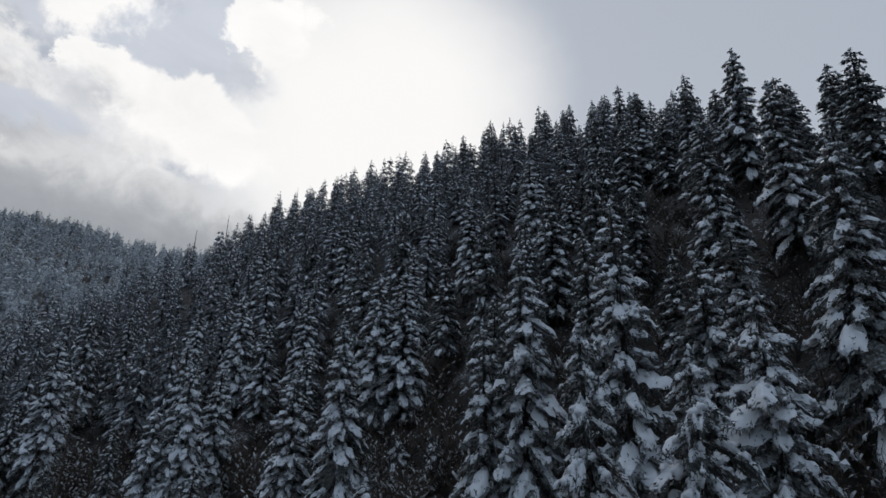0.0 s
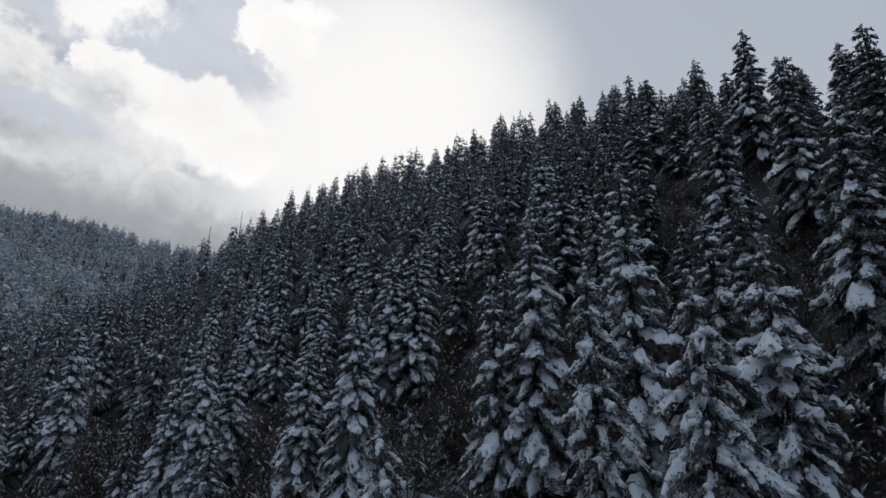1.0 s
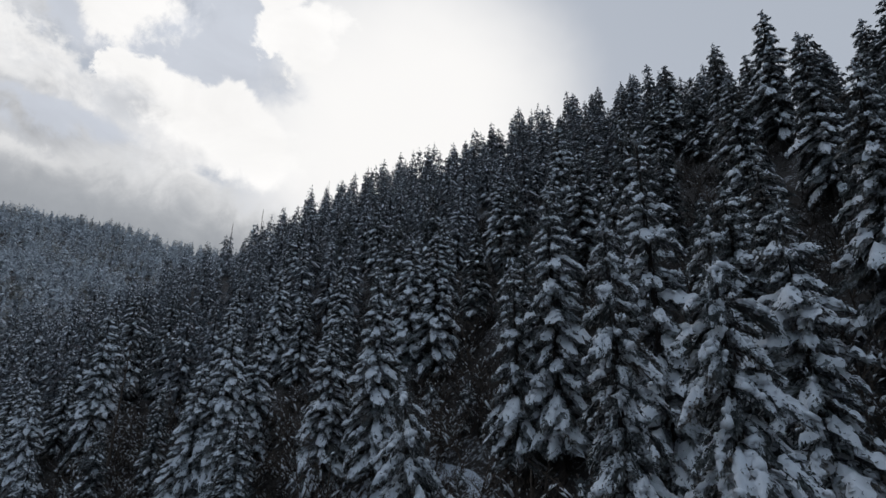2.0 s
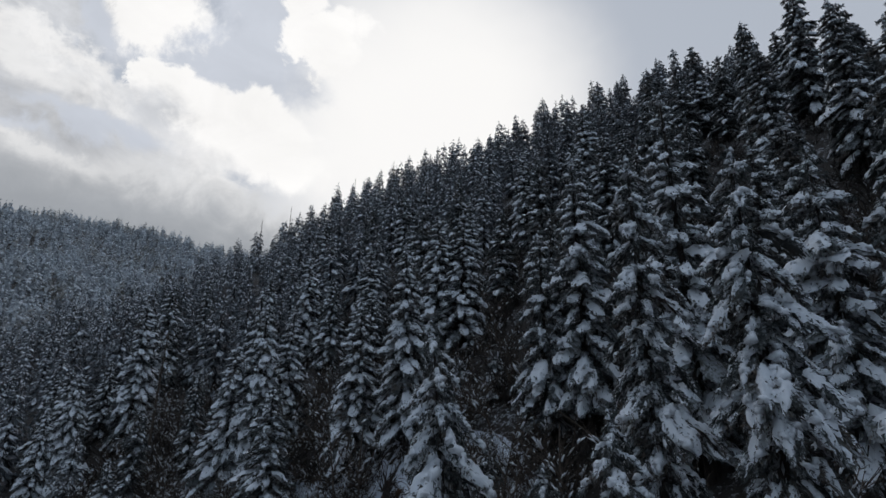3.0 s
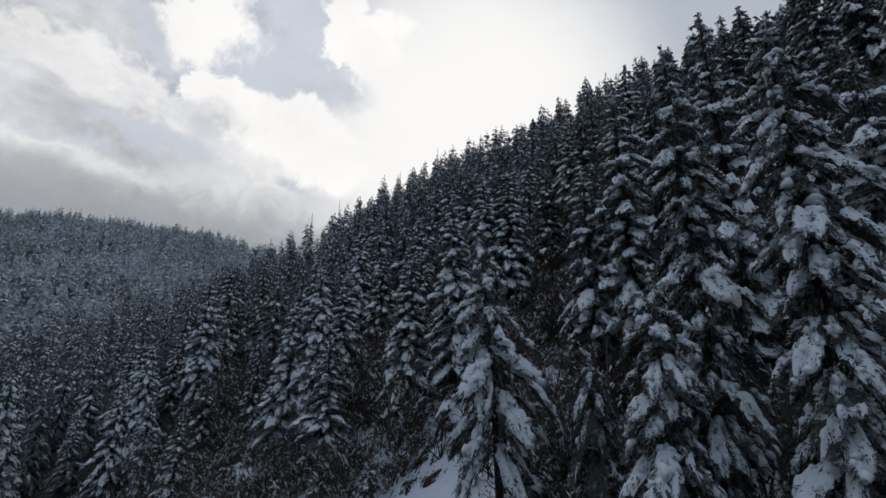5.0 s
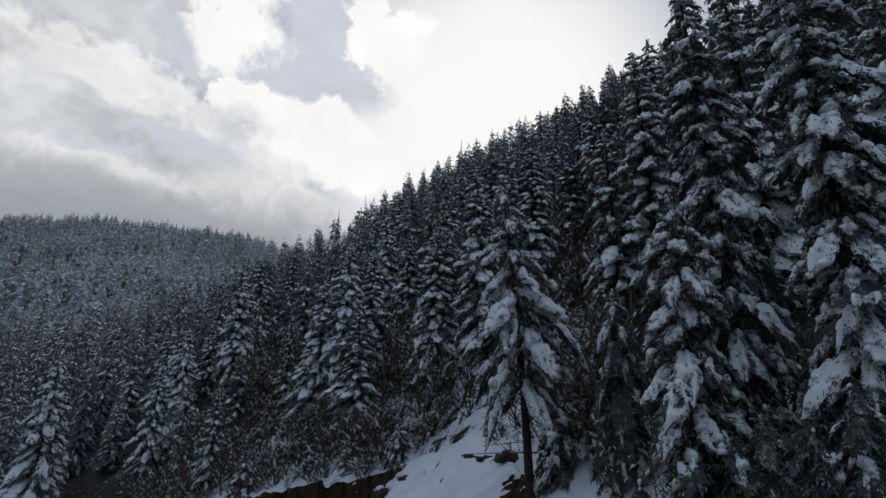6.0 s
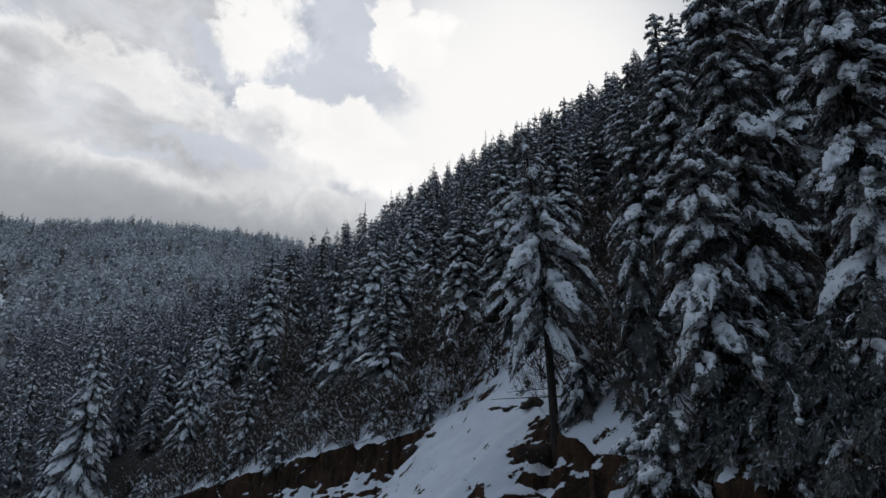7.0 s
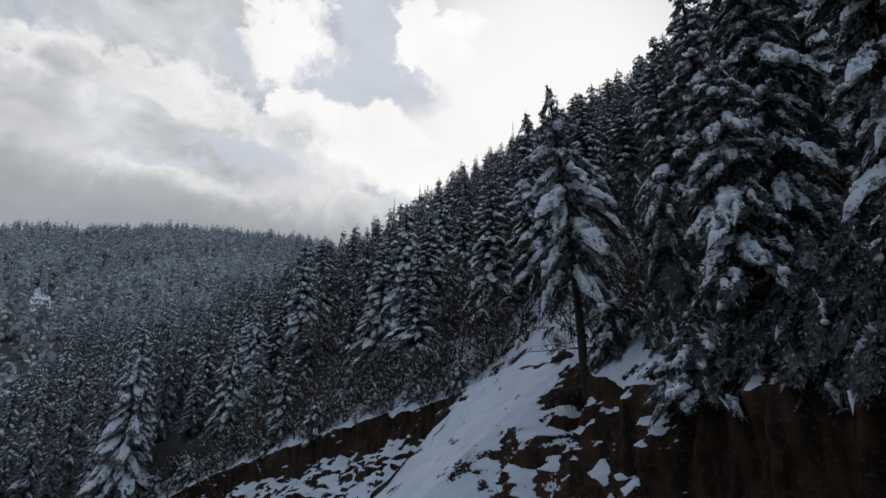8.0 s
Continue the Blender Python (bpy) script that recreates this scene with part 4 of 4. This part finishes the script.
def low_growth(seed):
    """A clump of bare stems and twigs, 1 m high, with a little snow."""
    q = np.random.RandomState(seed)
    bits, flakes = [], []
    for i in range(9):
        way = unit(np.array((0, 0, 0.8)) + q.normal(size=3) * (0.5, 0.5, 0.1))
        tip = way * q.uniform(0.5, 1.0)
        bits.append(tube(np.array([way * 0.0, tip * 0.5 + q.normal(size=3) * 0.05, tip]), [0.02, 0.014, 0.006], 3))
        m = 7
        root = tip * q.uniform(0.25, 1.0, (m, 1))
        bits.append(sprays(q, root, way + q.normal(size=(m, 3)) * 0.6, q.uniform(0.15, 0.45, m), np.full(m, 0.012)))
        if i % 5 == 0:
            flakes.append(lumps(q, tip[None] * 0.7, way[None] + (0.5, 0, 0), np.array([[0.05, 0.022, 0.018]]), 0))
    a, b = join(bits), join(flakes)
    return (*join([a, b]), np.concatenate([np.zeros(len(a[1])), np.ones(len(b[1]))]))


growth = []
for x, y in zip(rs.uniform(-70, 55, 1500), rs.uniform(20, 110, 1500)):
    if float(edge_distance(np.array(x), np.array(y))) > 1.5 and free(x, y, 1.4):
        k = rs.uniform(1.6, 4.2)
        growth.append((x, y, base(x, y) - 0.15, k * rs.uniform(0.7, 1.2), k, rs.uniform(0, 6.28), rs.randint(4)))
wood("undergrowth", "dark bare undergrowth between the firs", growth, [low_growth(700 + i) for i in range(4)], [BARK, SNOW], "undergrowth")

YOUNG = [tagged(fir("young_fir", 540 + i, 3.0, 1.15, bare=0.1, count=26, level=2, load=0.7 + 0.1 * i, peak=0.65, drop=(0.4, 0.6), ragged=0.25), w, "young fir") for i, w in enumerate((
    "young fir half buried in snow", "small dark fir tipped with snow", "bushy young fir under thick snow"))]
scatter(YOUNG, thicket_places(34, 0.3, 8, -75, -12, 1.6) + thicket_places(14, 3, 13, -4, 6, 1.5), "young firs", 0.45, 1.4)
DARK = [tagged(fir("young_fir", 560, 3.0, 1.3, bare=0.1, count=30, level=2, load=0.12, peak=0.6, drop=(0.7, 0.95), ragged=0.3), "dark young fir on the rim with little snow", "young fir")]
scatter(DARK, thicket_places(26, 0.2, 2.6, 3.2, 16, 0.9) + thicket_places(4, 2.5, 6, -4, 2.5, 1.2), "young firs", 0.6, 1.2)


# ---- dead firs: bare poles with short limbs ----
def dead_fir(seed, height, reach, count, label):
    rs2 = np.random.RandomState(seed)
    ob = new("dead_fir")
    part("trunk", trunk_mesh("trunk", height, 0.010 * height + 0.02, (0.2, 0.1), TWIG), ob)
    limbs, ridges = [], []
    for i in range(count):
        f = 0.25 + 0.72 * i / count + rs2.uniform(-0.02, 0.02)
        az, ln = rs2.uniform(0, 6.28), reach * (1.05 - f) * rs2.uniform(0.5, 1.2) + 0.25
        k = np.linspace(0, 1, 5)[:, None]
        way = np.array((math.cos(az), math.sin(az), 0.0))
        pts = np.array((0.2 * f * f, 0.1 * f * f, height * f)) + way * ln * k + np.array((0, 0, 1.0)) * ln * (0.1 * k - 0.35 * k * k)
        limbs.append(tube(pts, 0.035 * (1.1 - k[:, 0]) + 0.008, 4))
        n = 3
        q = rs2.randint(1, 5, n)
        ridges.append(lumps(rs2, pts[q] + np.array((0, 0, 0.04)), np.tile(way, (n, 1)), np.tile((0.16 * ln, 0.055, 0.05), (n, 1)), 0))
    v, f = join(limbs)
    tagged(part("limb_mass", mesh_from("limb_mass", v, f, [TWIG]), ob), kind="stuff")
    v, f = join(ridges)
    tagged(part("snow_cover", mesh_from("snow_cover", v, f, [SNOW]), ob, "thin ridges of snow on the bare limbs"), kind="stuff")
    return tagged(ob, label, "dead tree", group="dead firs")


for n, (x, y, top, reach, count) in enumerate([
        (-70.5, 246.0, 143.5, 1.2, 26), (-92.0, 194.0, 102.0, 1.2, 26), (-35.2, 168.4, 111.5, 1.3, 30), (-89.0, 214.0, 117.0, 1.4, 24), (-50.0, 78.0, 37.5, 4.2, 70)]):
    z = base(x, y)
    tall = min(max(top - z, 9.0), 26.0)
    set_down = dead_fir(580 + n, tall, reach, count, "bare dead fir with snow on its limbs" if count > 40 else "bare pole of a dead fir on the brow")
    set_down.matrix_basis = pose(x, y, z - 0.1)


# ---- clods of earth and roots breaking through the snow of the cutting ----
def clod(seed, size, label):
    rs2 = np.random.RandomState(seed)
    v, f = ball(12, 9)
    d = np.array([1 + 0.55 * noise.fractal(Vector(p * 1.3) + Vector((seed, 0, 0)), 0.9, 2.1, 4) for p in v])
    v = v * d[:, None] * np.array(size)
    ob = new("earth_clod", mesh_from("earth_clod", v, f, [SOIL]))
    m = 60
    k = rs2.randint(len(v), size=m)
    root, way = v[k] * 0.9, unit(v[k]) + rs2.normal(size=(m, 3)) * 0.4 - np.array((0, 0, 0.5))
    n = sprays(rs2, root, way, rs2.uniform(0.15, 0.4, m), np.full(m, 0.02))
    tagged(part("root_hair", mesh_from("root_hair", n[0], n[1], [NEEDLE]), ob), kind="stuff")
    return tagged(ob, label, "earth clod", group="clods of earth")


def set_clod(ob, x, y, z, turn):
    ob.matrix_basis = pose(x, y, z, 0, 0, turn)


for n, (x, y, z, size, turn, label) in enumerate([
        (-7.2, 37.4, 13.65, (2.5, 0.6, 0.34), -55, "long dark lip of earth overhanging the snow"),
        (-4.7, 34.0, 13.8, (1.3, 0.7, 0.5), -60, "dark earth and roots beside the fir trunk"),
        (-8.3, 35.3, 11.7, (0.55, 0.35, 0.3), 20, "dark clod of earth on the snow"),
        (-9.1, 34.7, 10.5, (0.3, 0.25, 0.45), 70, "small clod of earth in the snow"),
        (-13.1, 41.6, 11.8, (0.9, 0.5, 0.4), -30, "dark clod of earth with roots"),
        (-15.0, 41.8, 10.8, (0.8, 0.5, 0.5), -20, "lump of brown earth at the rim"),
        (-14.8, 40.7, 9.8, (0.35, 0.3, 0.5), 40, "small lump of earth below the rim"),
        (-14.0, 38.1, 8.7, (0.28, 0.25, 0.75), 10, "narrow streak of earth in the snow"),
        (-3.7, 28.2, 11.4, (0.9, 0.6, 0.5), 30, "clod of earth below the fir trunk")]):
    set_clod(clod(60 + n, size, label), x, y, z, turn)
